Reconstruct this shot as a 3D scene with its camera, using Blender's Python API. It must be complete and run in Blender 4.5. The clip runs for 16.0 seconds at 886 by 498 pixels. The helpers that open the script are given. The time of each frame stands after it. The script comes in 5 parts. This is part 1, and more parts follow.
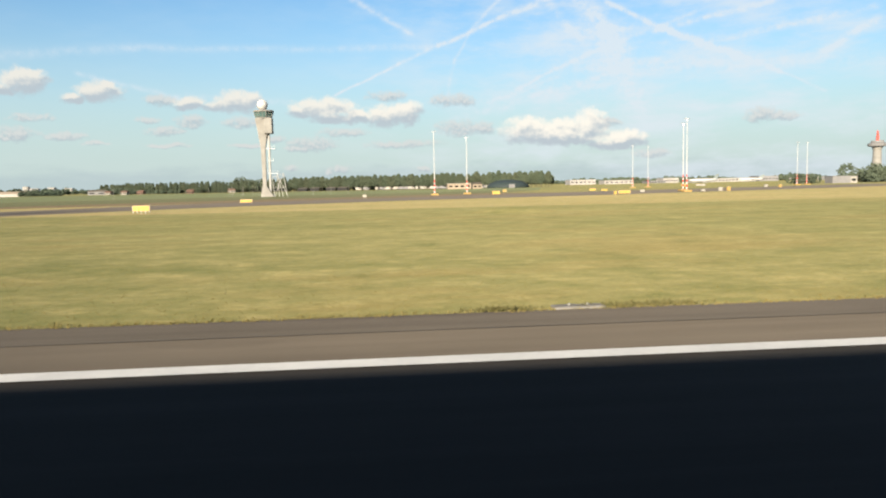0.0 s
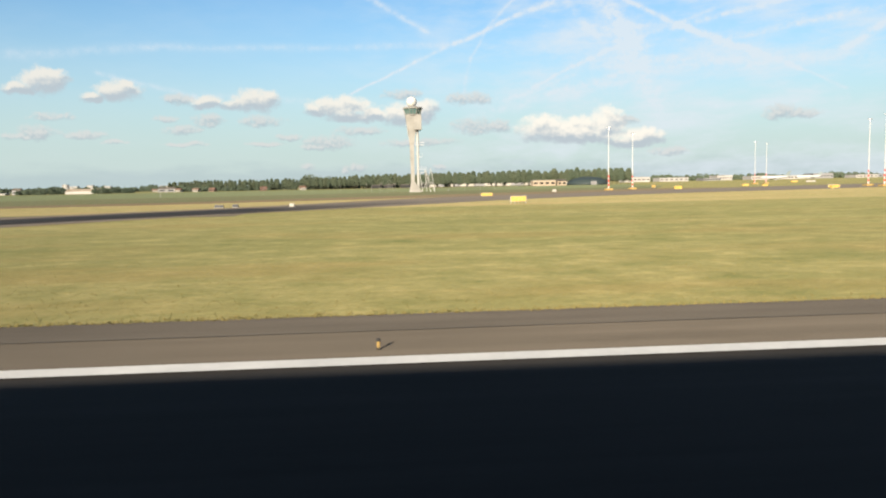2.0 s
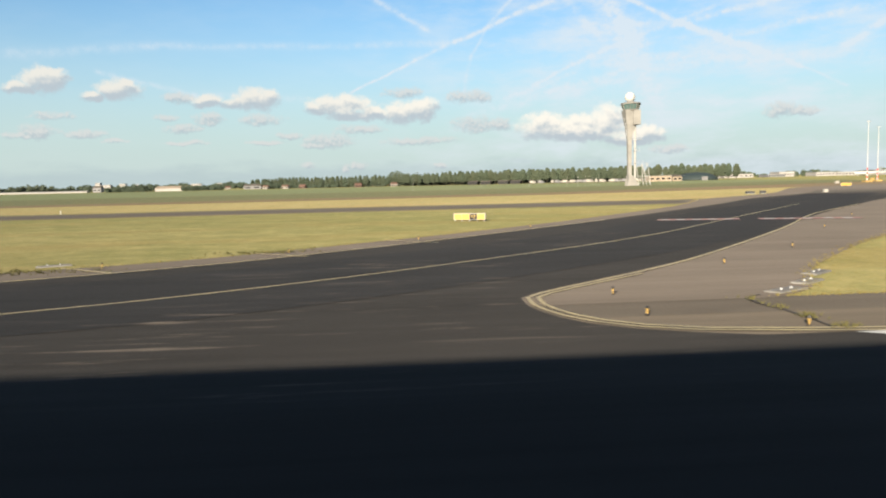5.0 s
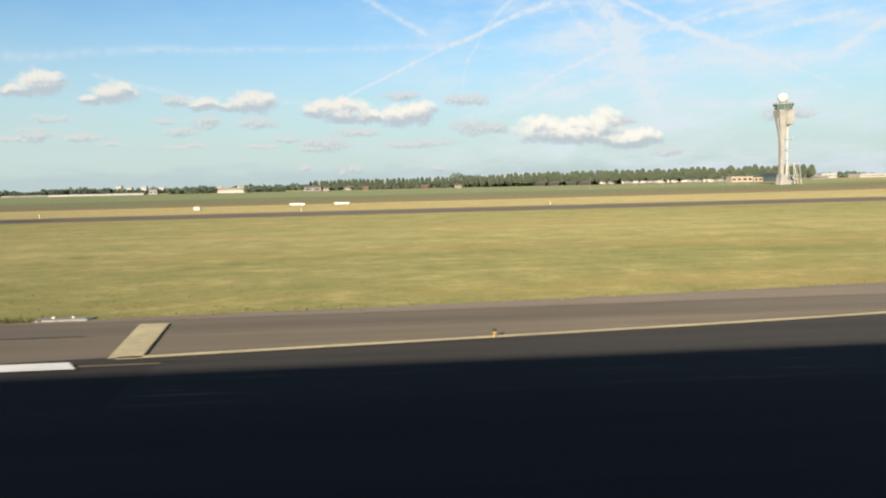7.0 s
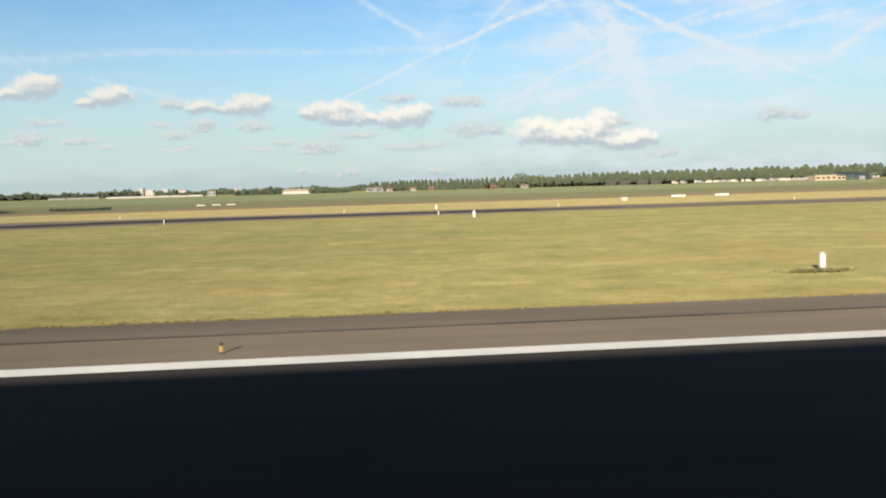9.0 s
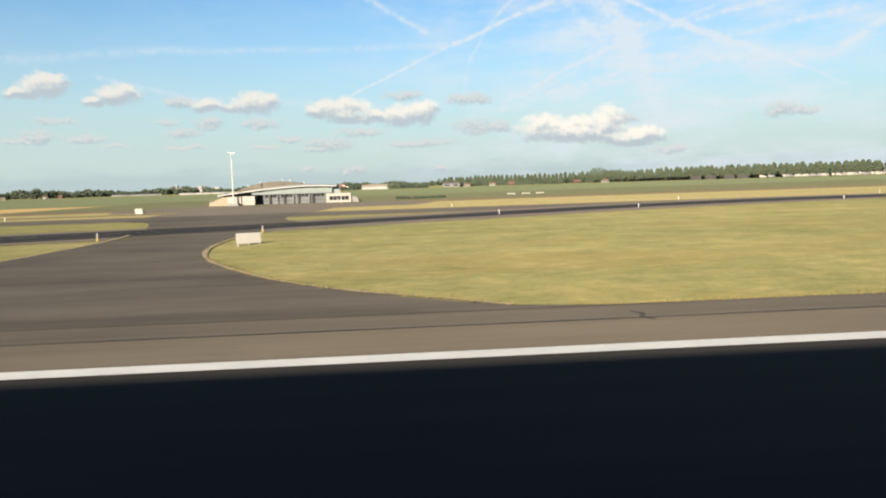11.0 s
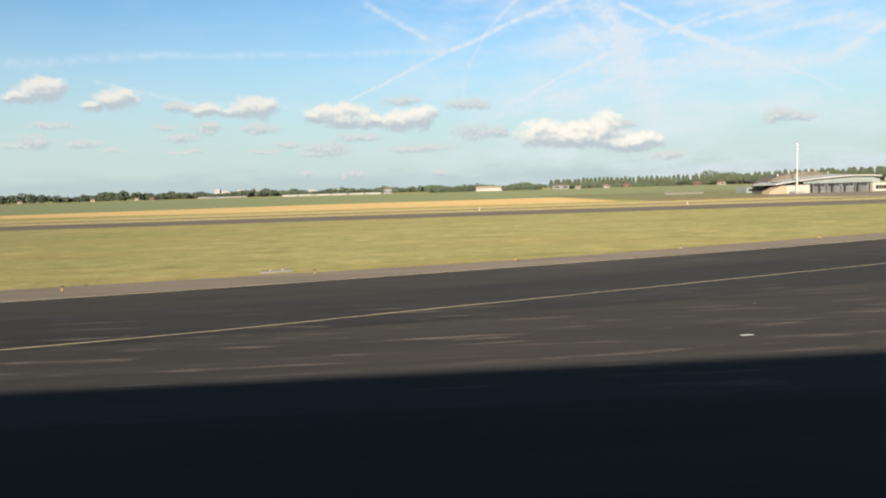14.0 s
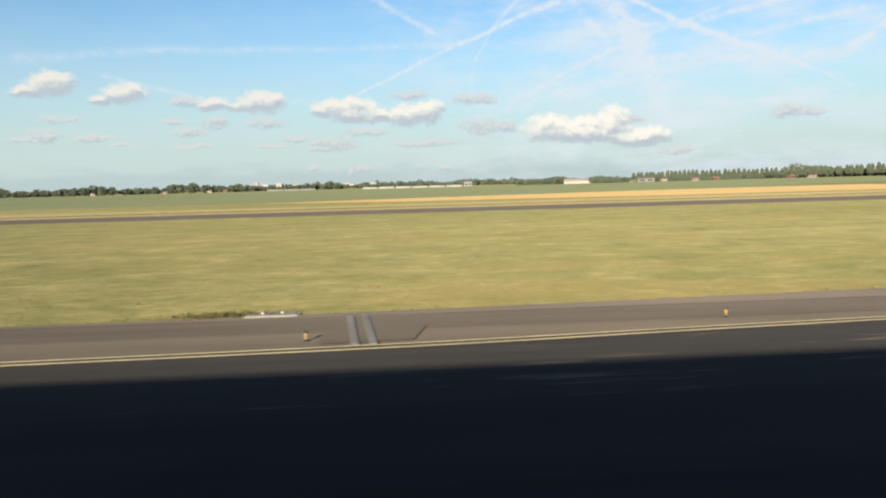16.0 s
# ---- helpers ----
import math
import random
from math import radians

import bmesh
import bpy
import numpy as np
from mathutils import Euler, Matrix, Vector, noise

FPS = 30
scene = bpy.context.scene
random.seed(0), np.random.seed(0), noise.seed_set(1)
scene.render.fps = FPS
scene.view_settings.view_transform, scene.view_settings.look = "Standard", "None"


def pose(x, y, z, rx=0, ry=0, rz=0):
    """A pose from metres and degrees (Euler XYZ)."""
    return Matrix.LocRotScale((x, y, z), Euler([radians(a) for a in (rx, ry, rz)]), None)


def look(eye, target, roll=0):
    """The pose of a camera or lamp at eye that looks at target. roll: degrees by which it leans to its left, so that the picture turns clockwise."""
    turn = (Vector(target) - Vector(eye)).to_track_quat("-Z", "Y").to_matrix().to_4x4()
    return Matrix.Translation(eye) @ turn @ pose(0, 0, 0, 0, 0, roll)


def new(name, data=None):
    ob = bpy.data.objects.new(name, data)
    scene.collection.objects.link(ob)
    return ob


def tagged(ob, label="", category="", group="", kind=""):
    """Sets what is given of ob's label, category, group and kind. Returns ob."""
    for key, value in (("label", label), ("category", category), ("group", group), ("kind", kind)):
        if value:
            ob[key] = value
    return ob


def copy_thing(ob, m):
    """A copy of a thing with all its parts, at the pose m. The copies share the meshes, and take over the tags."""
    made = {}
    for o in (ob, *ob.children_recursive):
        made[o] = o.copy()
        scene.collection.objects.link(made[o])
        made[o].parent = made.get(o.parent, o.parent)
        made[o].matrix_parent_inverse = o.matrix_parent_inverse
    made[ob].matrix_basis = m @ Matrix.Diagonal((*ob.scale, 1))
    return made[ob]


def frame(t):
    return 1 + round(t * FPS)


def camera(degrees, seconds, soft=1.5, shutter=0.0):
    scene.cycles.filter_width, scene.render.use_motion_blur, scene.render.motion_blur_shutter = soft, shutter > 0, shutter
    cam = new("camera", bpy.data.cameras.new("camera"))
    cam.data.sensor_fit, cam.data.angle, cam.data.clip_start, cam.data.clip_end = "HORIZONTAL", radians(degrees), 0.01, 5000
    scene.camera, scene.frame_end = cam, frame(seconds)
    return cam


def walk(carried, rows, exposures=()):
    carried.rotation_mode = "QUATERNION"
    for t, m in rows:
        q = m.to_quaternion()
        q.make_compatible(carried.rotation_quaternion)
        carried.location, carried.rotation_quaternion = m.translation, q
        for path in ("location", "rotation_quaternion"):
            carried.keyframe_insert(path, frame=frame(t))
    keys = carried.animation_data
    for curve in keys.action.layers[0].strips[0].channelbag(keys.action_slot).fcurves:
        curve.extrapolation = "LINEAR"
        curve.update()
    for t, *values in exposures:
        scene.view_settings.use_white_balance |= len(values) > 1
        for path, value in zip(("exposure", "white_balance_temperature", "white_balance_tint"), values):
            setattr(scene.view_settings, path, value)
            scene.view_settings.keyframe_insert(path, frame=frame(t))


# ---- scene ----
cam = camera(62.0, 16.0, soft=2.1, shutter=0.05)
EYE = 2.78
PATH = [  # seconds, x, y, yaw, pitch, roll
    (0.0, 0.46, 0.20, -5.53, -4.95, -1.15),
    (0.5, -10.44, 0.22, -5.23, -4.99, -1.14),
    (1.0, -21.42, 0.23, -4.70, -5.11, -1.18),
    (1.5, -32.94, 0.25, -4.38, -5.04, -1.19),
    (2.0, -44.90, 0.18, -4.30, -5.06, -1.16),
    (2.5, -56.92, 0.12, -4.13, -5.07, -1.20),
    (3.0, -69.06, 0.05, -4.11, -5.06, -1.17),
    (3.5, -82.01, -0.01, -4.14, -5.12, -1.22),
    (4.0, -94.85, -0.07, -4.07, -5.22, -1.35),
    (4.5, -108.23, -0.13, -4.13, -5.29, -1.31),
    (5.0, -122.35, -0.19, -4.25, -5.19, -1.28),
    (7.5, -195.12, -0.44, -4.58, -4.97, -1.41),
    (8.0, -210.46, -0.42, -4.81, -4.96, -1.45),
    (8.5, -225.86, -0.40, -4.78, -4.79, -1.50),
    (11.0, -307.73, -0.04, -4.17, -5.02, -1.76),
    (11.5, -324.91, 0.00, -4.16, -4.93, -1.69),
    (12.0, -342.13, 0.00, -4.06, -4.75, -1.73),
    (12.5, -360.07, 0.00, -4.21, -4.73, -1.77),
    (13.0, -377.62, 0.00, -4.08, -4.59, -1.66),
    (13.5, -395.86, 0.00, -4.14, -4.55, -1.62),
    (14.0, -415.22, 0.00, -4.31, -4.62, -1.64),
    (14.5, -433.22, 0.00, -4.24, -4.65, -1.67),
    (15.0, -452.61, 0.00, -4.06, -4.68, -1.65),
    (15.5, -472.21, 0.00, -3.95, -4.89, -1.60),
    (16.0, -491.80, 0.00, -3.79, -5.02, -1.53),
]


def aim(x, y, yaw, pitch, roll):
    a, p = radians(yaw), radians(pitch)
    eye = Vector((x, y, EYE))
    return look(eye, eye + Vector((-math.sin(a) * math.cos(p), math.cos(a) * math.cos(p), math.sin(p))), roll)


walk(cam, [(t, aim(*row)) for t, *row in PATH], exposures=((0, 1.55), (16, 1.55)))

# ---------------------------------------------------------------- sky and sun
SUN_EL, SUN_WAY = 18.5, Vector((-0.41, -0.91, 0)).normalized()  # towards the sun, on the ground
world = bpy.data.worlds.new("sky")
scene.world = world
world.use_nodes = True
wn, wl = world.node_tree.nodes, world.node_tree.links
wn.clear()


class Nodes:
    """Short calls for building node trees."""

    def __init__(self, tree):
        self.n, self.l = tree.nodes, tree.links

    def join(self, value, socket):
        if isinstance(value, bpy.types.NodeSocket):
            self.l.new(value, socket)
        elif value is not None:
            socket.default_value = value

    def m(self, op, a, b=None, c=None, clamp=False):
        node = self.n.new("ShaderNodeMath")
        node.operation, node.use_clamp = op, clamp
        for value, socket in zip((a, b, c), node.inputs):
            self.join(value, socket)
        return node.outputs[0]

    def v(self, op, a, b=None):
        node = self.n.new("ShaderNodeVectorMath")
        node.operation = op
        self.join(a, node.inputs[0])
        self.join(b, node.inputs[1])
        return node.outputs["Value" if op in ("DOT_PRODUCT", "LENGTH") else "Vector"]

    def mix(self, f, a, b, blend="MIX"):
        node = self.n.new("ShaderNodeMix")
        node.data_type, node.blend_type = "RGBA", blend
        self.join(f, node.inputs[0])
        self.join(a, node.inputs[6])
        self.join(b, node.inputs[7])
        return node.outputs[2]

    def noise(self, vec, scale, detail=4.0, rough=0.55, dim="3D"):
        node = self.n.new("ShaderNodeTexNoise")
        node.noise_dimensions = dim
        self.join(vec, node.inputs["Vector"])
        node.inputs["Scale"].default_value, node.inputs["Detail"].default_value = scale, detail
        node.inputs["Roughness"].default_value = rough
        return node.outputs["Fac"]

    def ramp(self, f, lo, hi, a=0.0, b=1.0, smooth=True):
        node = self.n.new("ShaderNodeMapRange")
        node.interpolation_type = "SMOOTHSTEP" if smooth else "LINEAR"
        self.join(f, node.inputs[0])
        for value, socket in zip((lo, hi, a, b), node.inputs[1:5]):
            self.join(value, socket)
        return node.outputs[0]

    def scale(self, vec, x, y, z):
        return self.v("MULTIPLY", vec, (x, y, z))


# cumulus: azimuth, elevation, half width, half height (degrees)
WEST_CLOUDS = [
    (-23.55, 7.45, 1.50, 0.90),
    (-24.97, 6.88, 1.10, 0.42),
    (-23.45, 7.97, 1.05, 0.43),
    (-18.90, 6.89, 1.51, 0.76),
    (-20.54, 6.43, 0.95, 0.35),
    (-18.44, 7.37, 0.49, 0.31),
    (-13.02, 6.20, 1.15, 0.51),
    (-9.58, 6.35, 1.75, 0.90),
    (-11.12, 6.05, 1.00, 0.42),
    (-8.59, 6.68, 0.74, 0.53),
    (-3.27, 5.99, 2.31, 0.83),
    (-5.06, 5.67, 0.95, 0.48),
    (-0.73, 5.37, 1.36, 0.54),
    (1.43, 5.37, 1.86, 0.88),
    (2.99, 5.51, 1.18, 0.93),
    (-2.45, 5.10, 1.93, 0.39),
]
EAST_CLOUDS = [
    (12.43, 4.09, 2.32, 0.98),
    (14.85, 3.92, 1.91, 0.97),
    (16.86, 4.09, 1.51, 1.35),
    (16.95, 4.75, 0.80, 0.53),
    (19.53, 3.27, 1.47, 0.62),
    (14.76, 3.33, 4.30, 0.53),
    (18.71, 2.84, 2.23, 0.43),
]
WISPS = [
    (-24.11, 4.02, 1.10, 0.56),
    (-25.18, 3.71, 1.34, 0.27),
    (-23.24, 5.08, 1.39, 0.29),
    (-21.33, 3.85, 1.44, 0.29),
    (-19.29, 3.39, 0.79, 0.17),
    (-15.86, 5.02, 0.94, 0.23),
    (-14.68, 4.26, 1.27, 0.36),
    (-12.97, 4.95, 1.09, 0.48),
    (-9.16, 4.95, 1.68, 0.43),
    (-7.15, 3.72, 1.04, 0.25),
    (-14.73, 3.25, 1.70, 0.18),
    (-9.03, 3.20, 1.57, 0.18),
    (-4.22, 3.30, 1.87, 0.57),
    (-5.29, 3.02, 1.28, 0.31),
    (2.67, 3.21, 2.88, 0.33),
    (-1.84, 4.15, 1.89, 0.31),
    (-5.86, 1.46, 0.52, 0.25),
    (-3.02, 1.27, 0.52, 0.31),
    (-2.07, 1.37, 0.65, 0.38),
    (4.14, 1.27, 0.66, 0.26),
    (1.48, 6.85, 1.55, 0.44),
    (6.44, 6.44, 1.79, 0.51),
    (21.35, 2.08, 1.33, 0.36),
    (18.31, 4.44, 0.79, 0.38),
]
HIGH_WISPS = [
    (6.96, 4.34, 1.79, 0.64),
    (8.60, 4.30, 1.07, 0.51),
    (28.68, 4.54, 1.10, 0.59),
    (30.05, 4.38, 1.38, 0.35),
    (-14.90, 6.46, 1.06, 0.48),
]
# contrails: azimuth and elevation of both ends, half width, strength
WEST_TRAILS = [
    (-25.46, 9.02, -16.74, 10.02, 0.24, 0.30),
    (-16.74, 10.09, 5.00, 10.43, 0.18, 0.35),
    (-20.13, 8.06, -13.89, 6.73, 0.13, 0.45),
    (-13.89, 6.73, -6.23, 6.48, 0.18, 0.35),
    (-0.89, 13.77, 3.31, 11.45, 0.16, 0.55),
    (-2.63, 6.83, 2.38, 9.17, 0.08, 0.90),
    (2.38, 9.17, 5.44, 10.50, 0.11, 0.50),
    (5.44, 10.50, 10.20, 12.31, 0.11, 0.90),
    (10.20, 12.31, 14.44, 13.86, 0.16, 0.80),
    (6.12, 6.91, 6.62, 9.40, 0.11, 0.35),
    (6.62, 9.40, 7.83, 11.40, 0.09, 0.35),
    (7.83, 11.40, 10.44, 13.89, 0.11, 0.45),
    (9.22, 6.18, 14.36, 7.85, 0.16, 0.40),
    (11.38, 7.15, 16.88, 9.55, 0.11, 0.60),
    (16.88, 9.55, 24.44, 11.89, 0.13, 0.40),
]
EAST_TRAILS = [
    (18.14, 13.02, 22.52, 10.72, 0.13, 1.00),
    (22.52, 10.72, 27.09, 8.78, 0.16, 1.10),
    (27.09, 8.78, 29.99, 7.38, 0.11, 0.70),
    (29.99, 7.38, 32.78, 5.90, 0.08, 0.50),
    (21.73, 10.79, 29.23, 12.11, 0.16, 0.55),
    (24.07, 9.62, 29.96, 10.38, 0.18, 0.45),
    (29.96, 10.38, 35.56, 11.00, 0.18, 0.55),
    (32.73, 8.61, 35.58, 10.06, 0.21, 0.70),
    (16.09, 13.55, 18.93, 10.02, 0.50, 0.50),
    (17.72, 10.89, 20.33, 5.90, 0.60, 0.50),
    (7.49, 6.03, 17.69, 7.27, 0.32, 0.30),
    (6.60, 4.99, 10.94, 5.91, 0.24, 0.45),
    (14.37, 8.67, 35.63, 7.75, 0.37, 0.30),
    (13.80, 13.12, 16.07, 10.60, 0.21, 0.30),
    (15.24, 11.05, 22.52, 11.11, 0.21, 0.30),
    (12.66, 6.68, 21.73, 8.83, 0.16, 0.35),
    (24.47, 5.26, 32.79, 5.27, 0.18, 0.30),
]


def cloud_group(name, cells, warp_by, fray):
    """How much cloud covers a place in the sky: rounded cells, billowed by noise."""
    g = bpy.data.node_groups.new(name, "ShaderNodeTree")
    g.interface.new_socket("Place", in_out="INPUT", socket_type="NodeSocketVector")
    g.interface.new_socket("Cover", in_out="OUTPUT", socket_type="NodeSocketFloat")
    k = Nodes(g)
    place = g.nodes.new("NodeGroupInput").outputs[0]
    warp = g.nodes.new("ShaderNodeTexNoise")
    warp.inputs["Scale"].default_value, warp.inputs["Detail"].default_value = 1.1, 4
    k.join(place, warp.inputs["Vector"])
    shift = k.v("MULTIPLY", k.v("SUBTRACT", warp.outputs["Color"], (0.5, 0.5, 0.5)), warp_by)
    p = k.v("ADD", place, shift)
    best = None
    for a, e, rx, ry in cells:
        q = k.v("MULTIPLY", k.v("SUBTRACT", p, (a, e, 0)), (0.95 / rx, 0.95 / ry, 0))
        d = k.v("DOT_PRODUCT", q, q)
        best = d if best is None else k.m("SMOOTH_MIN", best, d, 0.2)
    puffs = k.n.new("ShaderNodeTexVoronoi")
    puffs.feature = "SMOOTH_F1"
    k.join(k.scale(p, 1.0, 1.35, 0), puffs.inputs["Vector"])
    puffs.inputs["Scale"].default_value, puffs.inputs["Smoothness"].default_value = 1.5, 0.55
    fine = k.noise(place, 3.4, 5, 0.65)
    rough = k.m("ADD", k.m("MULTIPLY_ADD", fine, fray, -0.5 * fray), k.m("MULTIPLY_ADD", puffs.outputs["Distance"], -0.8, 0.32))
    cover = k.m("ADD", k.m("SUBTRACT", 1.0, best), rough)
    k.join(cover, g.nodes.new("NodeGroupOutput").inputs[0])
    return g


wk = Nodes(world.node_tree)
geo = wn.new("ShaderNodeTexCoord").outputs["Generated"]
sep = wn.new("ShaderNodeSeparateXYZ")
wl.new(geo, sep.inputs[0])
az = wk.m("MULTIPLY", wk.m("ARCTAN2", sep.outputs[0], sep.outputs[1]), 57.2958)
el = wk.m("MULTIPLY", wk.m("ARCSINE", sep.outputs[2]), 57.2958)
comb = wn.new("ShaderNodeCombineXYZ")
wl.new(az, comb.inputs[0])
wl.new(el, comb.inputs[1])
place = comb.outputs[0]

sky = wn.new("ShaderNodeTexSky")
sky.sky_type, sky.sun_disc = "NISHITA", False
sky.sun_elevation, sky.sun_rotation = radians(SUN_EL), math.atan2(SUN_WAY.x, SUN_WAY.y)
sky.air_density, sky.dust_density, sky.ozone_density = 1.0, 0.4, 3.0
# milky haze low over the horizon
HAZE = (3.95, 4.75, 4.65)
colour = wk.mix(wk.ramp(el, 0.0, 15.0, 0.95, 0.0), wk.mix(1.0, sky.outputs[0], (0.86, 1.03, 1.05, 1), "MULTIPLY"), (*HAZE, 1))

# contrails and thin cirrus veils
bend = wn.new("ShaderNodeTexNoise")
bend.inputs["Scale"].default_value, bend.inputs["Detail"].default_value = 0.35, 4
wl.new(place, bend.inputs["Vector"])
bent = wk.v("ADD", place, wk.v("MULTIPLY", wk.v("SUBTRACT", bend.outputs["Color"], (0.5, 0.5, 0.5)), (0.5, 0.5, 0)))
trails = None
for a0, e0, a1, e1, w, s in WEST_TRAILS + EAST_TRAILS:
    dx, dy = a1 - a0, e1 - e0
    ln = math.hypot(dx, dy)
    rel = wk.v("SUBTRACT", bent, (a0, e0, 0))
    along = wk.v("DOT_PRODUCT", rel, (dx / ln, dy / ln, 0))
    across = wk.v("DOT_PRODUCT", rel, (-dy / ln, dx / ln, 0))
    over = wk.m("MAXIMUM", wk.m("SUBTRACT", wk.m("ABSOLUTE", wk.m("SUBTRACT", along, ln / 2)), ln / 2), 0.0)
    d = wk.m("ADD", wk.m("POWER", wk.m("MULTIPLY", across, 0.75 / w), 2.0), wk.m("POWER", wk.m("MULTIPLY", over, 0.5 / w), 2.0))
    glow = wk.m("MULTIPLY", wk.m("EXPONENT", wk.m("MULTIPLY", d, -1.0)), s)
    trails = glow if trails is None else wk.m("ADD", trails, glow)
ragged = wk.noise(place, 1.6, 6, 0.65)
trails = wk.m("MULTIPLY", trails, wk.ramp(ragged, 0.3, 0.7, 0.3, 1.15))
veil = wk.noise(wk.v("ADD", wk.scale(bent, 0.10, 0.32, 0), (3.1, 0.7, 0)), 1.6, 7, 0.62)
veil = wk.ramp(veil, 0.36, 0.74, 0.0, 0.75)
veil = wk.m("MULTIPLY", veil, wk.ramp(az, -8, 16, 0.1, 0.95))
# bright cirrus haze between the contrails
smear = wk.v("MULTIPLY", wk.v("SUBTRACT", bent, (19.5, 8.5, 0)), (1 / 8.0, 1 / 4.2, 0))
smear = wk.m("EXPONENT", wk.m("MULTIPLY", wk.v("DOT_PRODUCT", smear, smear), -1.0))
veil = wk.m("ADD", veil, wk.m("MULTIPLY", smear, wk.ramp(ragged, 0.3, 0.7, 0.14, 0.3)))
thin = wk.m("ADD", wk.m("MULTIPLY", trails, 0.95), veil, clamp=True)
thin = wk.m("MINIMUM", thin, 0.85)

# cumulus, lit from the front and above, grey below
puffy = cloud_group("cumulus_cover", WEST_CLOUDS + EAST_CLOUDS, (1.1, 0.55, 0), 1.0)
wispy = cloud_group("wisp_cover", WISPS + HIGH_WISPS, (1.6, 0.5, 0), 2.2)


def cover_at(group, vec):
    node = wn.new("ShaderNodeGroup")
    node.node_tree = group
    wk.join(vec, node.inputs[0])
    return node.outputs[0]


here = cover_at(puffy, place)
above = cover_at(puffy, wk.v("ADD", place, (-0.18, 0.46, 0)))
below = cover_at(puffy, wk.v("ADD", place, (0.18, -0.46, 0)))
mass = wk.ramp(here, -0.45, 0.7)
shade = wk.ramp(wk.m("SUBTRACT", above, below), -0.8, 0.95)
WHITE, CREAM, GREY = (7.2, 6.7, 5.9), (6.1, 5.85, 5.3), (3.5, 3.95, 4.3)
VEIL = (5.2, 5.7, 6.1)
lit = wk.mix(shade, wk.mix(wk.ramp(az, -16, 14), (*CREAM, 1), (*WHITE, 1)), (*GREY, 1))
thin_here = cover_at(wispy, place)
thin_above = cover_at(wispy, wk.v("ADD", place, (-0.1, 0.22, 0)))
faint = wk.m("MULTIPLY", wk.ramp(thin_here, -0.45, 1.0), 0.85)
dim = wk.mix(wk.ramp(wk.m("SUBTRACT", thin_above, thin_here), -0.6, 0.6), (4.9, 5.0, 4.9, 1), (3.2, 3.7, 4.05, 1))
# distant grey-blue cloud bank along the horizon
bank = wk.noise(wk.scale(place, 0.22, 0.9, 0), 1.0, 5, 0.6)
bank = wk.m("MULTIPLY", wk.ramp(wk.m("SUBTRACT", el, wk.m("MULTIPLY", bank, 2.6)), -0.6, 0.6, 1.0, 0.0), 0.55)
colour = wk.mix(bank, colour, (3.05, 3.75, 4.0, 1))
colour = wk.mix(thin, colour, (*VEIL, 1))
colour = wk.mix(faint, colour, dim)
colour = wk.mix(wk.m("MULTIPLY", mass, 0.92), colour, lit)
back = wn.new("ShaderNodeBackground")
back.inputs[1].default_value = 0.05
wl.new(colour, back.inputs[0])
wl.new(back.outputs[0], wn.new("ShaderNodeOutputWorld").inputs[0])

sun_data = bpy.data.lights.new("sun", "SUN")
sun_data.energy, sun_data.angle, sun_data.color = 4.5, radians(0.4), (1.0, 0.85, 0.66)
sun = new("sun", sun_data)
to_sun = Vector((SUN_WAY.x * math.cos(radians(SUN_EL)), SUN_WAY.y * math.cos(radians(SUN_EL)), math.sin(radians(SUN_EL))))
sun.matrix_world = look((0, 0, 60), Vector((0, 0, 60)) - to_sun)


# ---------------------------------------------------------------- materials
def material(name, rough=0.8, metal=0.0):
    mat = bpy.data.materials.new(name)
    mat.use_nodes = True
    k = Nodes(mat.node_tree)
    bsdf = next(n for n in mat.node_tree.nodes if n.type == "BSDF_PRINCIPLED")
    bsdf.inputs["Roughness"].default_value, bsdf.inputs["Metallic"].default_value = rough, metal
    bsdf.inputs["Specular IOR Level"].default_value = 0.2
    pos = mat.node_tree.nodes.new("ShaderNodeNewGeometry").outputs["Position"]
    return mat, k, bsdf, pos


def bump(k, bsdf, height, strength, distance):
    node = k.n.new("ShaderNodeBump")
    node.inputs["Strength"].default_value, node.inputs["Distance"].default_value = strength, distance
    k.join(height, node.inputs["Height"])
    k.l.new(node.outputs[0], bsdf.inputs["Normal"])


def rgba(c):
    return (*c, 1.0)


def plain(name, colour, rough=0.6, metal=0.0, grain=3.0, vary=0.18, spread=0.0):
    """Paint, concrete, metal: one colour with fine grain, larger stains and, if wanted, a change from piece to piece."""
    mat, k, bsdf, pos = material(name, rough, metal)
    small, large = k.noise(pos, grain * 6, 4), k.noise(pos, grain * 0.5, 5)
    f = k.m("ADD", k.m("MULTIPLY", small, 0.4), k.m("MULTIPLY", large, 0.6))
    dark = tuple(c * (1 - vary) for c in colour)
    light = tuple(min(1, c * (1 + vary)) for c in colour)
    col = k.mix(k.ramp(f, 0.3, 0.7), rgba(dark), rgba(light))
    if spread:
        info = k.n.new("ShaderNodeObjectInfo")
        col = k.mix(k.m("MULTIPLY", info.outputs["Random"], spread), col, rgba(tuple(c * 0.55 for c in colour)))
    k.join(col, bsdf.inputs["Base Color"])
    k.join(k.ramp(large, 0.3, 0.7, rough - 0.08, min(1, rough + 0.1)), bsdf.inputs["Roughness"])
    bump(k, bsdf, small, 0.15, 0.01)
    return mat


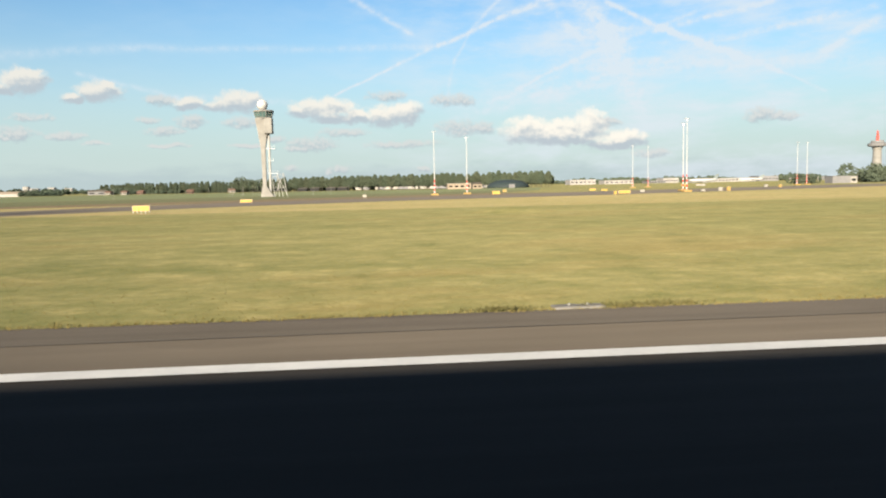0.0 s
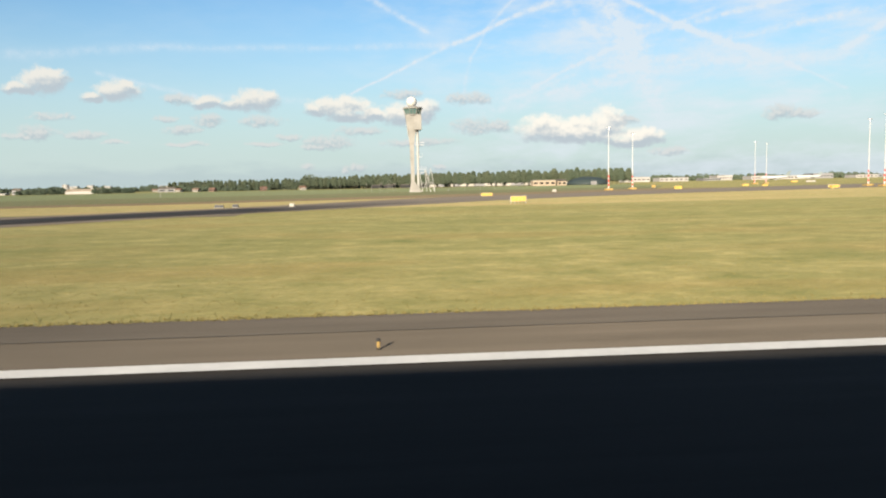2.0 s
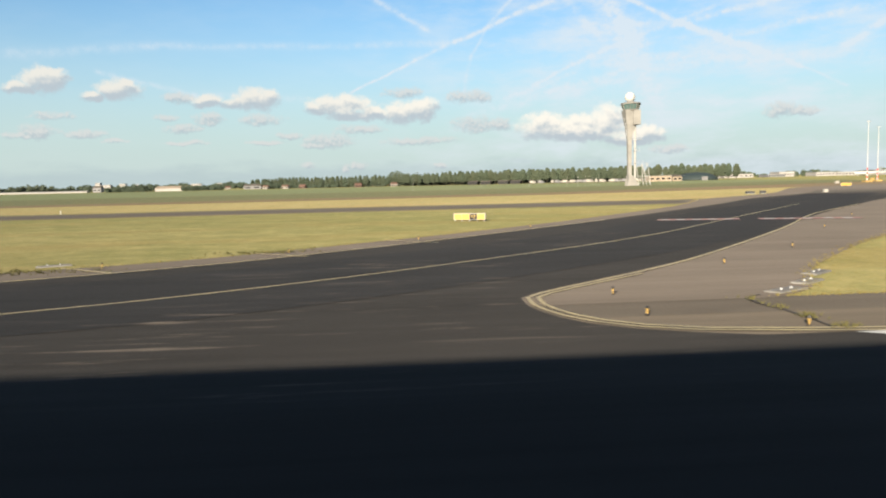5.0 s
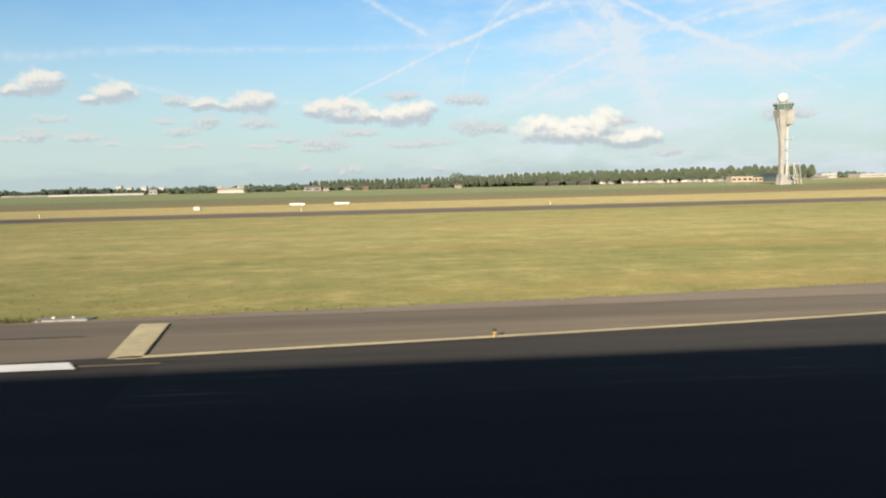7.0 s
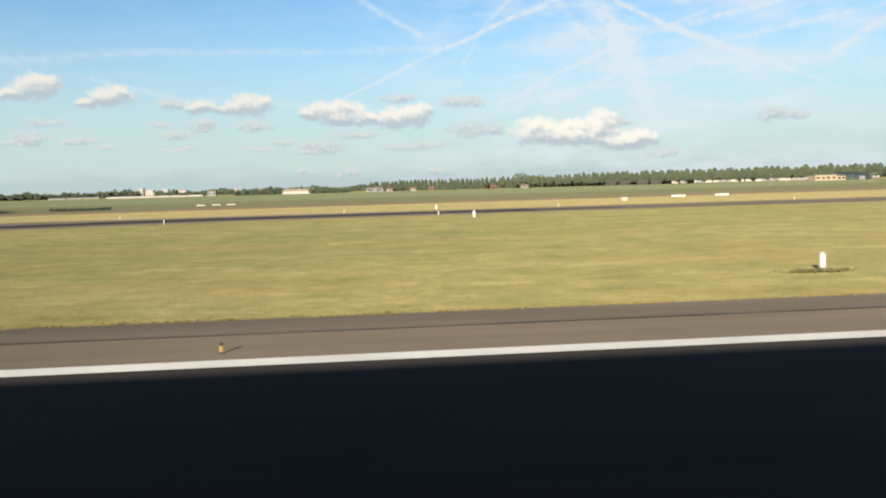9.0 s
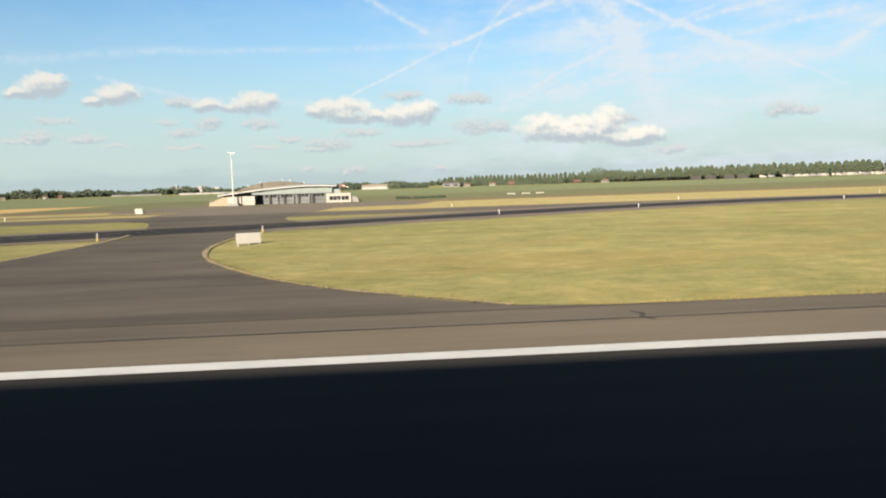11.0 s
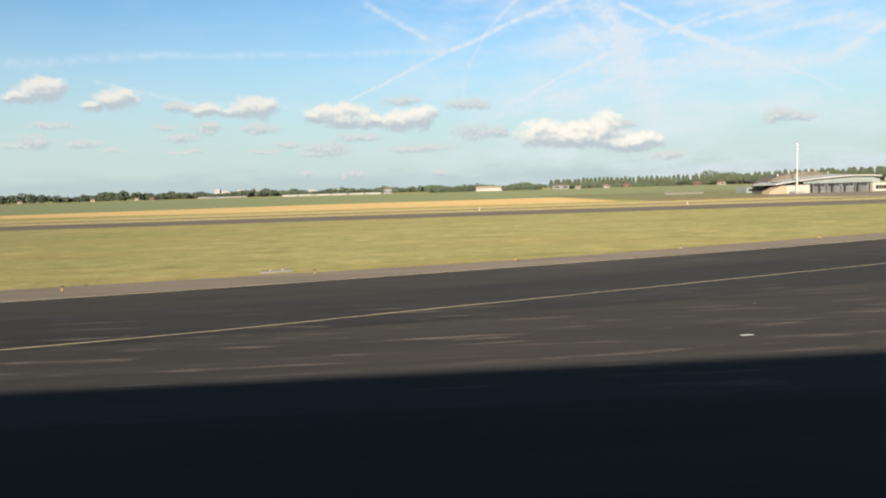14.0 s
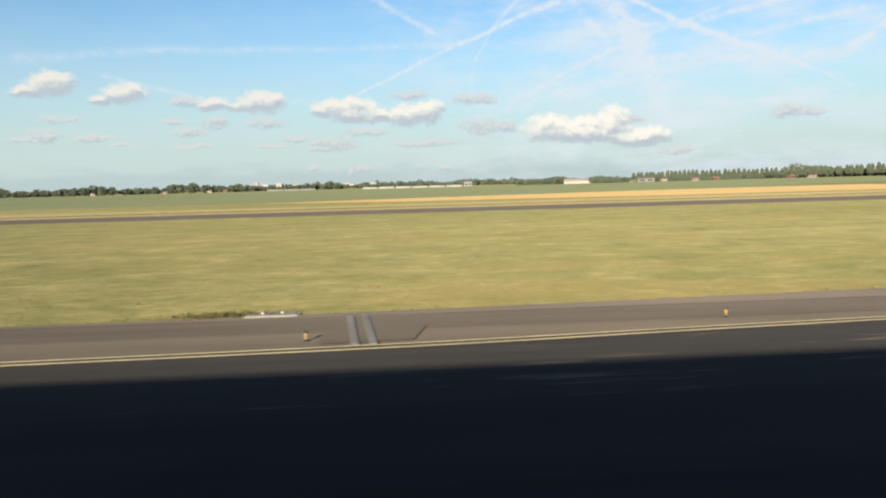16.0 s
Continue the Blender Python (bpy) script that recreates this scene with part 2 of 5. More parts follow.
def asphalt(name, tone, streak=0.5, patch=0.25, warm=(1.0, 0.93, 0.86), scuff=0.0, bare=0.0):
    mat, k, bsdf, pos = material(name, 0.9)
    bsdf.inputs["Specular IOR Level"].default_value = 0.05
    bsdf.inputs["Diffuse Roughness"].default_value = 0.8
    speck = k.noise(pos, 55, 3, 0.7)
    streaks = k.noise(k.scale(pos, 0.05, 1.6, 1), 1.0, 6, 0.6)
    wide = k.noise(k.scale(pos, 0.12, 0.35, 1), 1.0, 4)
    f = k.m("ADD", k.m("MULTIPLY", k.m("SUBTRACT", streaks, 0.5), streak), k.m("MULTIPLY", k.m("SUBTRACT", wide, 0.5), patch))
    f = k.m("ADD", f, k.m("MULTIPLY", k.m("SUBTRACT", speck, 0.5), 0.5))
    f = k.m("ADD", f, 0.5)
    a = tuple(tone * 0.55 * c for c in warm)
    b = tuple(tone * 1.45 * c for c in warm)
    col = k.mix(f, rgba(a), rgba(b))
    if bare:
        # greyer, browner asphalt far from the runway: grazing-view paleness put into the colour
        sep = k.n.new("ShaderNodeSeparateXYZ")
        k.join(pos, sep.inputs[0])
        worn = k.mix(f, rgba((bare * 0.6, bare * 0.52, bare * 0.44)), rgba((bare * 1.4, bare * 1.25, bare * 1.08)))
        edge = k.m("ADD", sep.outputs[1], k.m("MULTIPLY", k.m("SUBTRACT", wide, 0.5), 30))
        col = k.mix(k.ramp(edge, 80, 135), col, worn)
    if scuff:
        marks = k.noise(k.scale(pos, 0.32, 3.6, 1), 1.0, 5, 0.64)
        where = k.noise(k.scale(pos, 0.05, 0.12, 1), 1.0, 2)
        f2 = k.m("MULTIPLY", k.ramp(marks, 0.56, 0.70), k.ramp(where, 0.42, 0.58, 0.0, scuff))
        col = k.mix(f2, col, rgba((0.095, 0.084, 0.072)))
    stain = k.noise(k.scale(pos, 0.22, 0.5, 1), 1.0, 5, 0.65)
    col = k.mix(k.ramp(stain, 0.55, 0.75, 0.0, 0.35), col, rgba(tuple(tone * 0.55 * c for c in warm)))
    k.join(col, bsdf.inputs["Base Color"])
    bump(k, bsdf, speck, 0.35, 0.01)
    return mat


def meadow(name, lush, dry, stretch=0.16, cut=0.42, deep=None):
    """Mown grass: blades, tussocks, straw and mowing streaks along the runway."""
    mat, k, bsdf, pos = material(name, 0.9)
    bsdf.inputs["Specular IOR Level"].default_value = 0.1
    bsdf.inputs["Diffuse Roughness"].default_value = 1.0
    blades = k.noise(k.scale(pos, 5, 11, 5), 1.0, 5, 0.75)
    tussock = k.noise(k.scale(pos, 1.1, 1.5, 1), 1.0, 6, 0.75)
    clumps = k.noise(k.v("ADD", k.scale(pos, 0.34, 0.42, 1), (7.3, 2.1, 0)), 1.0, 7, 0.72)
    swathe = k.noise(k.scale(pos, stretch * 0.12, stretch * 2.0, 1), 1.0, 6, 0.65)
    fields = k.noise(k.scale(pos, 0.015, 0.04, 1), 1.0, 3)
    f = k.m("ADD", k.m("MULTIPLY", swathe, 0.20), k.m("MULTIPLY", fields, 0.35))
    f = k.m("ADD", f, k.m("MULTIPLY", tussock, 0.5))
    f = k.m("ADD", f, k.m("MULTIPLY", clumps, 0.5))
    f = k.ramp(f, 0.60, 0.96)
    col = k.mix(f, rgba(lush), rgba(dry))
    # reddish seed heads in broad patches
    heads = k.noise(k.v("ADD", k.scale(pos, 0.05, 0.16, 1), (1.7, 9.4, 0)), 1.0, 5, 0.65)
    col = k.mix(k.ramp(heads, 0.48, 0.64, 0.0, 0.5), col, rgba((dry[0] * 0.84, dry[1] * 0.74, dry[2] * 0.66)))
    col = k.mix(k.ramp(blades, 0.3, 0.62, cut, 0.0), col, rgba(tuple(c * 0.45 for c in (deep or lush))))
    col = k.mix(k.ramp(tussock, 0.55, 0.72, 0.0, 0.5), col, rgba(tuple(c * 0.55 for c in lush)))
    straw = k.ramp(k.m("MULTIPLY", clumps, tussock), 0.27, 0.38, 0.0, 0.4)
    col = k.mix(straw, col, rgba(tuple(min(0.6, c * 1.12) for c in dry)))
    col = k.mix(k.ramp(clumps, 0.30, 0.43, 0.45, 0.0), col, rgba((lush[0] * 0.6, lush[1] * 0.64, lush[2] * 0.55)))
    k.join(col, bsdf.inputs["Base Color"])
    bump(k, bsdf, k.m("ADD", k.m("MULTIPLY", blades, 0.4), tussock), 0.6, 0.06)
    return mat


def leaves(name, dark, light):
    mat, k, bsdf, pos = material(name, 0.75)
    bsdf.inputs["Specular IOR Level"].default_value = 0.15
    bsdf.inputs["Diffuse Roughness"].default_value = 1.0
    geo_node = k.n.new("ShaderNodeNewGeometry")
    f = k.m("ADD", k.m("MULTIPLY", geo_node.outputs["Random Per Island"], 0.6), k.m("MULTIPLY", k.noise(pos, 0.3, 3), 0.5))
    col = k.mix(f, rgba(dark), rgba(light))
    info = k.n.new("ShaderNodeObjectInfo")
    col = k.mix(k.m("MULTIPLY", info.outputs["Random"], 0.3), col, rgba((light[0] * 1.1, light[1] * 0.85, light[2] * 0.7)))
    k.join(col, bsdf.inputs["Base Color"])
    return mat


GRASS = meadow("mown_grass", (0.075, 0.082, 0.028), (0.167, 0.147, 0.065))
MEADOW = meadow("dry_meadow", (0.130, 0.119, 0.048), (0.212, 0.178, 0.088))
CROP = meadow("green_crop", (0.068, 0.084, 0.042), (0.105, 0.117, 0.062), 0.05)
WHEAT = meadow("ripe_wheat", (0.210, 0.152, 0.066), (0.270, 0.196, 0.092), 0.1, 0.25)
ROUGH = meadow("rough_grass", (0.056, 0.064, 0.032), (0.088, 0.088, 0.046), 0.06)
STUBBLE = meadow("brown_stubble", (0.074, 0.058, 0.036), (0.112, 0.086, 0.052), 0.06, 0.4)
TUFT = leaves("grass_blades", (0.090, 0.088, 0.030), (0.180, 0.158, 0.066))
WEED = leaves("weed_leaves", (0.050, 0.055, 0.020), (0.105, 0.098, 0.042))
# runway tone is below asphalt's own: part of its shade is in the colour
RUNWAY = asphalt("runway_asphalt", 0.016, 0.9, 0.3, (1.0, 0.97, 0.95))
EXIT = asphalt("exit_asphalt", 0.0200, 0.9, 0.5, (1.0, 0.97, 0.94), 0.7, 0.085)
EXIT_NEW = asphalt("exit_new_asphalt", 0.0165, 0.9, 0.5, (0.97, 0.98, 1.02), 1.0)
SHOULDER_OLD = asphalt("old_shoulder_asphalt", 0.058, 0.7, 0.8, (1.0, 0.89, 0.75))
SHOULDER = asphalt("shoulder_asphalt", 0.069, 0.75, 0.7, (1.0, 0.87, 0.70))
EXIT_SHOULDER = asphalt("exit_shoulder_asphalt", 0.082, 0.6, 0.6, (1.0, 0.87, 0.74))
TAXI = asphalt("taxiway_asphalt", 0.058, 0.8, 0.5, (1.0, 0.90, 0.78))
CONNECT = asphalt("connector_asphalt", 0.050, 0.7, 1.5, (1.0, 0.90, 0.78))
APRON = asphalt("apron_asphalt", 0.084, 0.5, 0.7, (1.0, 0.87, 0.72))
SAND = plain("sandy_soil", (0.30, 0.235, 0.13), 0.95, 0, 3, 0.3)
SEAM = plain("sealed_seam", (0.055, 0.05, 0.045), 0.8)
PAINT = plain("white_marking", (0.52, 0.51, 0.475), 0.7, 0, 1.6, 0.10)
YELLOW = plain("yellow_marking", (0.37, 0.31, 0.175), 0.65, 0, 1.5, 0.25)
RED = plain("red_marking", (0.33, 0.175, 0.15), 0.65, 0, 1.5, 0.3)
CONCRETE = plain("pale_concrete", (0.222, 0.217, 0.198), 0.85, 0, 0.6, 0.2)
CONCRETE_2 = plain("grey_concrete", (0.20, 0.195, 0.18), 0.85, 0, 0.6, 0.2)
SLAB = plain("cover_concrete", (0.150, 0.143, 0.128), 0.8, 0, 3, 0.25)
STEEL = plain("galvanised_steel", (0.45, 0.46, 0.46), 0.45, 0.6, 3, 0.12)
WHITE_STEEL = plain("white_painted_steel", (0.42, 0.42, 0.40), 0.5, 0, 2, 0.08)
RED_STEEL = plain("red_painted_steel", (0.55, 0.06, 0.04), 0.5, 0, 2, 0.12)
DARK = plain("dark_cladding", (0.055, 0.057, 0.06), 0.5, 0, 2, 0.2)
ROOF_GREY = plain("weathered_roof", (0.10, 0.088, 0.072), 0.8, 0, 0.4, 0.3)
FASCIA = plain("roof_fascia", (0.31, 0.31, 0.29), 0.5, 0, 0.8, 0.1)
CLADDING = plain("grey_cladding", (0.17, 0.20, 0.195), 0.5, 0, 0.8, 0.15)
DOOR = plain("hangar_door_sheet", (0.12, 0.125, 0.13), 0.45, 0, 1.0, 0.3, 0.4)
SIGN_YELLOW = plain("sign_yellow", (0.42, 0.285, 0.07), 0.45, 0, 2, 0.1)
SIGN_WHITE = plain("sign_white", (0.30, 0.29, 0.26), 0.5, 0, 2, 0.1)
SIGN_BLACK = plain("sign_black", (0.02, 0.02, 0.02), 0.5, 0, 2, 0.1)
LAMP_ORANGE = plain("lamp_amber", (0.33, 0.225, 0.075), 0.45, 0, 8, 0.15)
LAMP_BLACK = plain("lamp_cap", (0.025, 0.025, 0.025), 0.4, 0, 8, 0.1)
BRICK = plain("house_brick", (0.14, 0.09, 0.07), 0.85, 0, 0.6, 0.2)
TILE = plain("roof_tile", (0.125, 0.075, 0.055), 0.8, 0, 0.6, 0.25)
HOUSE_WHITE = plain("house_white", (0.30, 0.285, 0.25), 0.7, 0, 0.3, 0.12)
HOUSE_BEIGE = plain("house_beige", (0.27, 0.22, 0.16), 0.8, 0, 0.3, 0.15)
FAR_WHITE = plain("far_white_wall", (0.29, 0.28, 0.26), 0.7, 0, 0.1, 0.15)
FAR_GREY = plain("far_grey_wall", (0.17, 0.17, 0.17), 0.7, 0, 0.1, 0.2)
BARK = plain("bark", (0.075, 0.065, 0.05), 0.9, 0, 2, 0.3)
POPLAR = leaves("poplar_leaves", (0.052, 0.072, 0.050), (0.080, 0.102, 0.066))
WOOD = leaves("wood_leaves", (0.054, 0.076, 0.056), (0.078, 0.102, 0.070))
SHADE_WALL = plain("shade_wall_concrete", (0.22, 0.22, 0.22), 0.85, 0, 0.3, 0.2)


def glass(name, tint, rough=0.06):
    mat, k, bsdf, pos = material(name, rough)
    bsdf.inputs["Base Color"].default_value = rgba(tint)
    bsdf.inputs["Specular IOR Level"].default_value = 0.6
    bsdf.inputs["Transmission Weight"].default_value = 0.35
    return mat


CAB_GLASS = glass("green_cab_glass", (0.10, 0.17, 0.16))
DARK_GLASS = glass("dark_window_glass", (0.03, 0.035, 0.04))


# ---------------------------------------------------------------- mesh tools
def obj(name, bm, mat, parent=None, label="", smooth=False):
    me = bpy.data.meshes.new(name)
    if smooth:
        for f in bm.faces:
            f.smooth = True
    bm.to_mesh(me)
    bm.free()
    me.materials.append(mat)
    ob = new(name, me)
    ob.parent = parent
    return tagged(ob, label)


def part(name, bm, mat, parent, label="", smooth=False):
    return obj(name, bm, mat, parent, label, smooth)


def thing(name, at, label, category, group="", turn=0.0):
    ob = new(name)
    ob.empty_display_size = 0.3
    ob.matrix_basis = pose(*at, 0, 0, turn)
    return tagged(ob, label, category, group)


def box(bm, x0, x1, y0, y1, z0, z1):
    v = [bm.verts.new(p) for p in ((x0, y0, z0), (x1, y0, z0), (x1, y1, z0), (x0, y1, z0), (x0, y0, z1), (x1, y0, z1), (x1, y1, z1), (x0, y1, z1))]
    for f in ((3, 2, 1, 0), (4, 5, 6, 7), (0, 1, 5, 4), (1, 2, 6, 5), (2, 3, 7, 6), (3, 0, 4, 7)):
        bm.faces.new([v[i] for i in f])
    return v


def boxed(*dims, bevel=0.0):
    bm = bmesh.new()
    box(bm, *dims)
    if bevel:
        bmesh.ops.bevel(bm, geom=bm.edges[:], offset=bevel, segments=2, affect="EDGES", profile=0.6)
    return bm


def rod(bm, a, b, ra, rb=None, sides=8):
    """A round bar from a to b, tapered from ra to rb."""
    a, b = Vector(a), Vector(b)
    turn = (b - a).to_track_quat("Z", "Y")
    rings = []
    for p, r in ((a, ra), (b, ra if rb is None else rb)):
        rings.append([bm.verts.new(p + turn @ Vector((r * math.cos(i * math.tau / sides), r * math.sin(i * math.tau / sides), 0))) for i in range(sides)])
    for i in range(sides):
        j = (i + 1) % sides
        bm.faces.new((rings[0][i], rings[0][j], rings[1][j], rings[1][i]))
    bm.faces.new(rings[0][::-1])
    bm.faces.new(rings[1])


def lathe(bm, profile, sides=16, at=(0, 0, 0)):
    """Turn (radius, height) pairs round the upright axis."""
    rings = [[bm.verts.new((at[0] + r * math.cos(i * math.tau / sides), at[1] + r * math.sin(i * math.tau / sides), at[2] + z)) for i in range(sides)] for r, z in profile]
    for low, high in zip(rings, rings[1:]):
        for i in range(sides):
            j = (i + 1) % sides
            bm.faces.new((low[i], low[j], high[j], high[i]))
    bm.faces.new(rings[0][::-1])
    bm.faces.new(rings[-1])


def spline(points, step=1.5):
    """A smooth line through points (Catmull-Rom)."""
    pts = [Vector(p) for p in points]
    pts = [2 * pts[0] - pts[1], *pts, 2 * pts[-1] - pts[-2]]
    out = []
    for p0, p1, p2, p3 in zip(pts, pts[1:], pts[2:], pts[3:]):
        n = max(2, min(40, int((p2 - p1).length / step)))
        for i in range(n):
            t = i / n
            out.append(0.5 * ((2 * p1) + (p2 - p0) * t + (2 * p0 - 5 * p1 + 4 * p2 - p3) * t * t + (3 * p1 - p0 - 3 * p2 + p3) * t**3))
    out.append(pts[-2])
    return out


def sheet(name, outline, z, mat, label, category, thick=0.006):
    """A flat pavement or field with a given outline."""
    bm = bmesh.new()
    vs = [bm.verts.new((p[0], p[1], z)) for p in outline]
    f = bm.faces.new(vs)
    f.normal_update()
    if f.normal.z < 0:
        f.normal_flip()
    bmesh.ops.triangulate(bm, faces=[f])
    return tagged(obj(name, bm, mat), label, category, kind="structure")


def ribbon(name, points, half, z, mat, label, category="marking", smooth=True, wander=0.0, taper=0.0):
    pts = spline(points) if smooth else [Vector(p) for p in points]
    rng = random.Random(len(pts))
    bm = bmesh.new()
    last = None
    for i, p in enumerate(pts):
        d = (pts[min(i + 1, len(pts) - 1)] - pts[max(i - 1, 0)]).normalized()
        n = Vector((-d.y, d.x)) * (half * (1 + wander * rng.uniform(-1, 1))) * (min(1, 0.05 + i / (len(pts) * taper)) if taper else 1)
        row = (bm.verts.new((p.x + n.x, p.y + n.y, z)), bm.verts.new((p.x - n.x, p.y - n.y, z)))
        if last:
            bm.faces.new((last[1], row[1], row[0], last[0]))
        last = row
    return tagged(obj(name, bm, mat), label, category, kind="structure")


def cloud_mesh(name, centres, size, mat, seed):
    """Many small leaf clumps (two crossed folded quads each) round the given centres."""
    rng = np.random.default_rng(seed)
    c = np.asarray(centres, float)
    n = len(c)
    q = rng.normal(size=(n, 2, 3))
    u = q[:, 0] / np.linalg.norm(q[:, 0], axis=1, keepdims=True)
    w = np.cross(u, q[:, 1])
    w /= np.linalg.norm(w, axis=1, keepdims=True)
    s = size * rng.uniform(0.6, 1.3, (n, 1))
    nrm = np.cross(u, w)
    v = np.stack([c - u * s, c + w * s * 0.8 + nrm * s * 0.25, c + u * s, c - w * s * 0.8 + nrm * s * 0.25], 1).reshape(-1, 3)
    return raw(name, v, np.arange(4 * n).reshape(n, 4), mat)


def raw(name, verts, faces, mat):
    me = bpy.data.meshes.new(name)
    me.from_pydata(np.asarray(verts).tolist(), [], np.asarray(faces).tolist())
    me.materials.append(mat)
    return me


# ---------------------------------------------------------------- ground and pavements
LINE = 11.60       # middle of the painted runway edge line
VERGE = 15.85      # where the grass begins


def ground():
    bm = bmesh.new()
    bmesh.ops.create_grid(bm, x_segments=8, y_segments=8, size=4600)
    ob = tagged(obj("ground", bm, GRASS), "wide flat airfield of mown yellow-green grass", "grass", kind="structure")
    ob.location = (-250, 0, 0)


ground()

# fields beyond the parallel taxiway
sheet("dry_grass_field", [(-700, 86), (260, 92), (330, 240), (120, 215), (0, 165), (-90, 134), (-280, 124), (-372, 112), (-700, 104)], 0.006, MEADOW, "strip of dry pale yellow grass beyond the taxiway", "grass")
sheet("stubble_field", [(-372, 112), (-280, 124), (-90, 134), (0, 165), (60, 200), (40, 228), (-90, 156), (-280, 139), (-372, 126)], 0.010, STUBBLE, "brown strip of rough stubble", "field")
sheet("rough_field", [(-372, 126), (-280, 139), (-90, 156), (40, 228), (70, 300), (-90, 250), (-372, 215)], 0.012, ROUGH, "level field of dull olive rough grass", "field")
sheet("crop_field", [(-1400, 170), (-540, 141), (-430, 176), (-372, 182), (-372, 215), (-90, 250), (70, 300), (110, 470), (-120, 560), (-330, 640), (-700, 760), (-1500, 900)], 0.014, CROP, "level field of green crop", "field")
sheet("wheat_field", [(-376, 120), (-374, 180), (-430, 175), (-480, 158), (-517, 141), (-490, 127), (-440, 119)], 0.018, WHEAT, "ripe golden wheat field", "field")

sheet("runway", [(500, -14.5), (500, LINE), (-1100, LINE), (-1100, -14.5)], 0.012, RUNWAY, "dark grey asphalt runway with worn streaks", "runway")
sheet("shoulder", [(500, LINE), (500, VERGE), (-1100, VERGE), (-1100, LINE)], 0.008, SHOULDER, "pale brown-grey asphalt runway shoulder", "pavement")
sheet("shoulder_far", [(500, -19), (500, -14.5), (-1100, -14.5), (-1100, -19)], 0.008, SHOULDER, "pale brown-grey asphalt runway shoulder", "pavement")

sheet("shoulder_edge_strip", [(500, 14.1), (500, VERGE + 0.02), (-1100, VERGE + 0.02), (-1100, 14.1)], 0.012, SHOULDER_OLD, "older browner asphalt strip along the grass edge", "pavement")

# rapid exit with the red marks, first one passed
near_3 = [(-105, 11.4), (-114, 11.65), (-116.9, 12.35), (-118.55, 13.5), (-119.2, 15.0), (-119.3, 16.35), (-118.8, 17.5), (-115.4, 20.75), (-111.3, 25), (-102.5, 36), (-92.5, 49.5), (-81, 62), (-70, 74), (-56, 87), (-31, 120), (3, 146), (45, 160), (120, 194), (210, 240)]
far_3 = [(-190, 11.7), (-165, 14), (-150, 17), (-138.3, 21.3), (-130, 25.6), (-124.5, 30.3), (-119, 35.8), (-108, 48), (-90, 70), (-78, 86), (-60, 105), (-31, 146), (6, 170), (76, 212), (190, 262)]
soft_near_3 = [(-113.6, 15.7), (-112, 17), (-110, 20.4), (-104, 27.2), (-99, 32.2), (-89, 43.5), (-76, 60), (-62, 78), (-46, 94), (-22, 120), (10, 141), (50, 155), (122, 188), (212, 234)]
soft_far_3 = [(-195, 15.7), (-170, 17.2), (-152, 20.2), (-138.5, 24.6), (-130, 28.6), (-123, 35), (-117, 41), (-107.5, 52), (-94, 70), (-85, 86), (-64, 108), (-35, 150), (4, 175), (74, 217), (190, 268)]
sheet("exit_shoulder", [*spline(soft_near_3), *reversed(spline(soft_far_3))], 0.020, EXIT_SHOULDER, "pale asphalt shoulder of the rapid exit taxiway", "pavement")
sheet("exit_taxiway", [*spline(near_3), *reversed(spline(far_3))], 0.026, EXIT, "dark asphalt rapid exit taxiway curving off the runway", "taxiway")

# second rapid exit
near_2 = [(-380, 11.4), (-389.2, 11.75), (-391.45, 12.4), (-393.15, 13.65), (-394.05, 15.4), (-394.1, 16.45), (-393.5, 18.0), (-391.9, 19.45), (-389, 20.55), (-385, 21.9), (-374.5, 26.3), (-357.3, 34.5), (-341, 42.6), (-322, 50), (-300, 61.5), (-278, 71), (-256, 75.2), (-215, 78.6)]
far_2 = [(-540, 11.5), (-498, 12.25), (-485, 12.95), (-460, 15.0), (-441, 18.3), (-426, 21), (-414, 24.2), (-399.5, 28.8), (-385, 34.4), (-361, 43.6), (-342, 52), (-313, 61.8), (-297, 70), (-280, 78), (-258, 82.6), (-215, 80.2)]
soft_near_2 = [(-388.5, 15.7), (-385.8, 17.3), (-382.8, 18.6), (-377.5, 20.8), (-368, 25.2), (-356, 32), (-344.5, 39.2), (-332, 43.6), (-322, 46.5), (-300, 57), (-278, 66.5), (-256, 71.5), (-230, 72.5)]
soft_far_2 = [(-545, 15.7), (-498, 16), (-462, 18.2), (-438, 22), (-413, 27), (-400, 31.4), (-387, 36.2), (-373, 43), (-360, 48), (-341, 55.5), (-320, 63), (-300, 73), (-284, 81), (-262, 87), (-240, 87.5)]
sheet("exit_shoulder", [*spline(soft_near_2), *reversed(spline(soft_far_2))], 0.020, EXIT_SHOULDER, "pale asphalt shoulder of the rapid exit taxiway", "pavement")
sheet("exit_taxiway", [*spline(near_2), *reversed(spline(far_2))], 0.030, EXIT, "dark asphalt rapid exit taxiway curving off the runway", "taxiway")

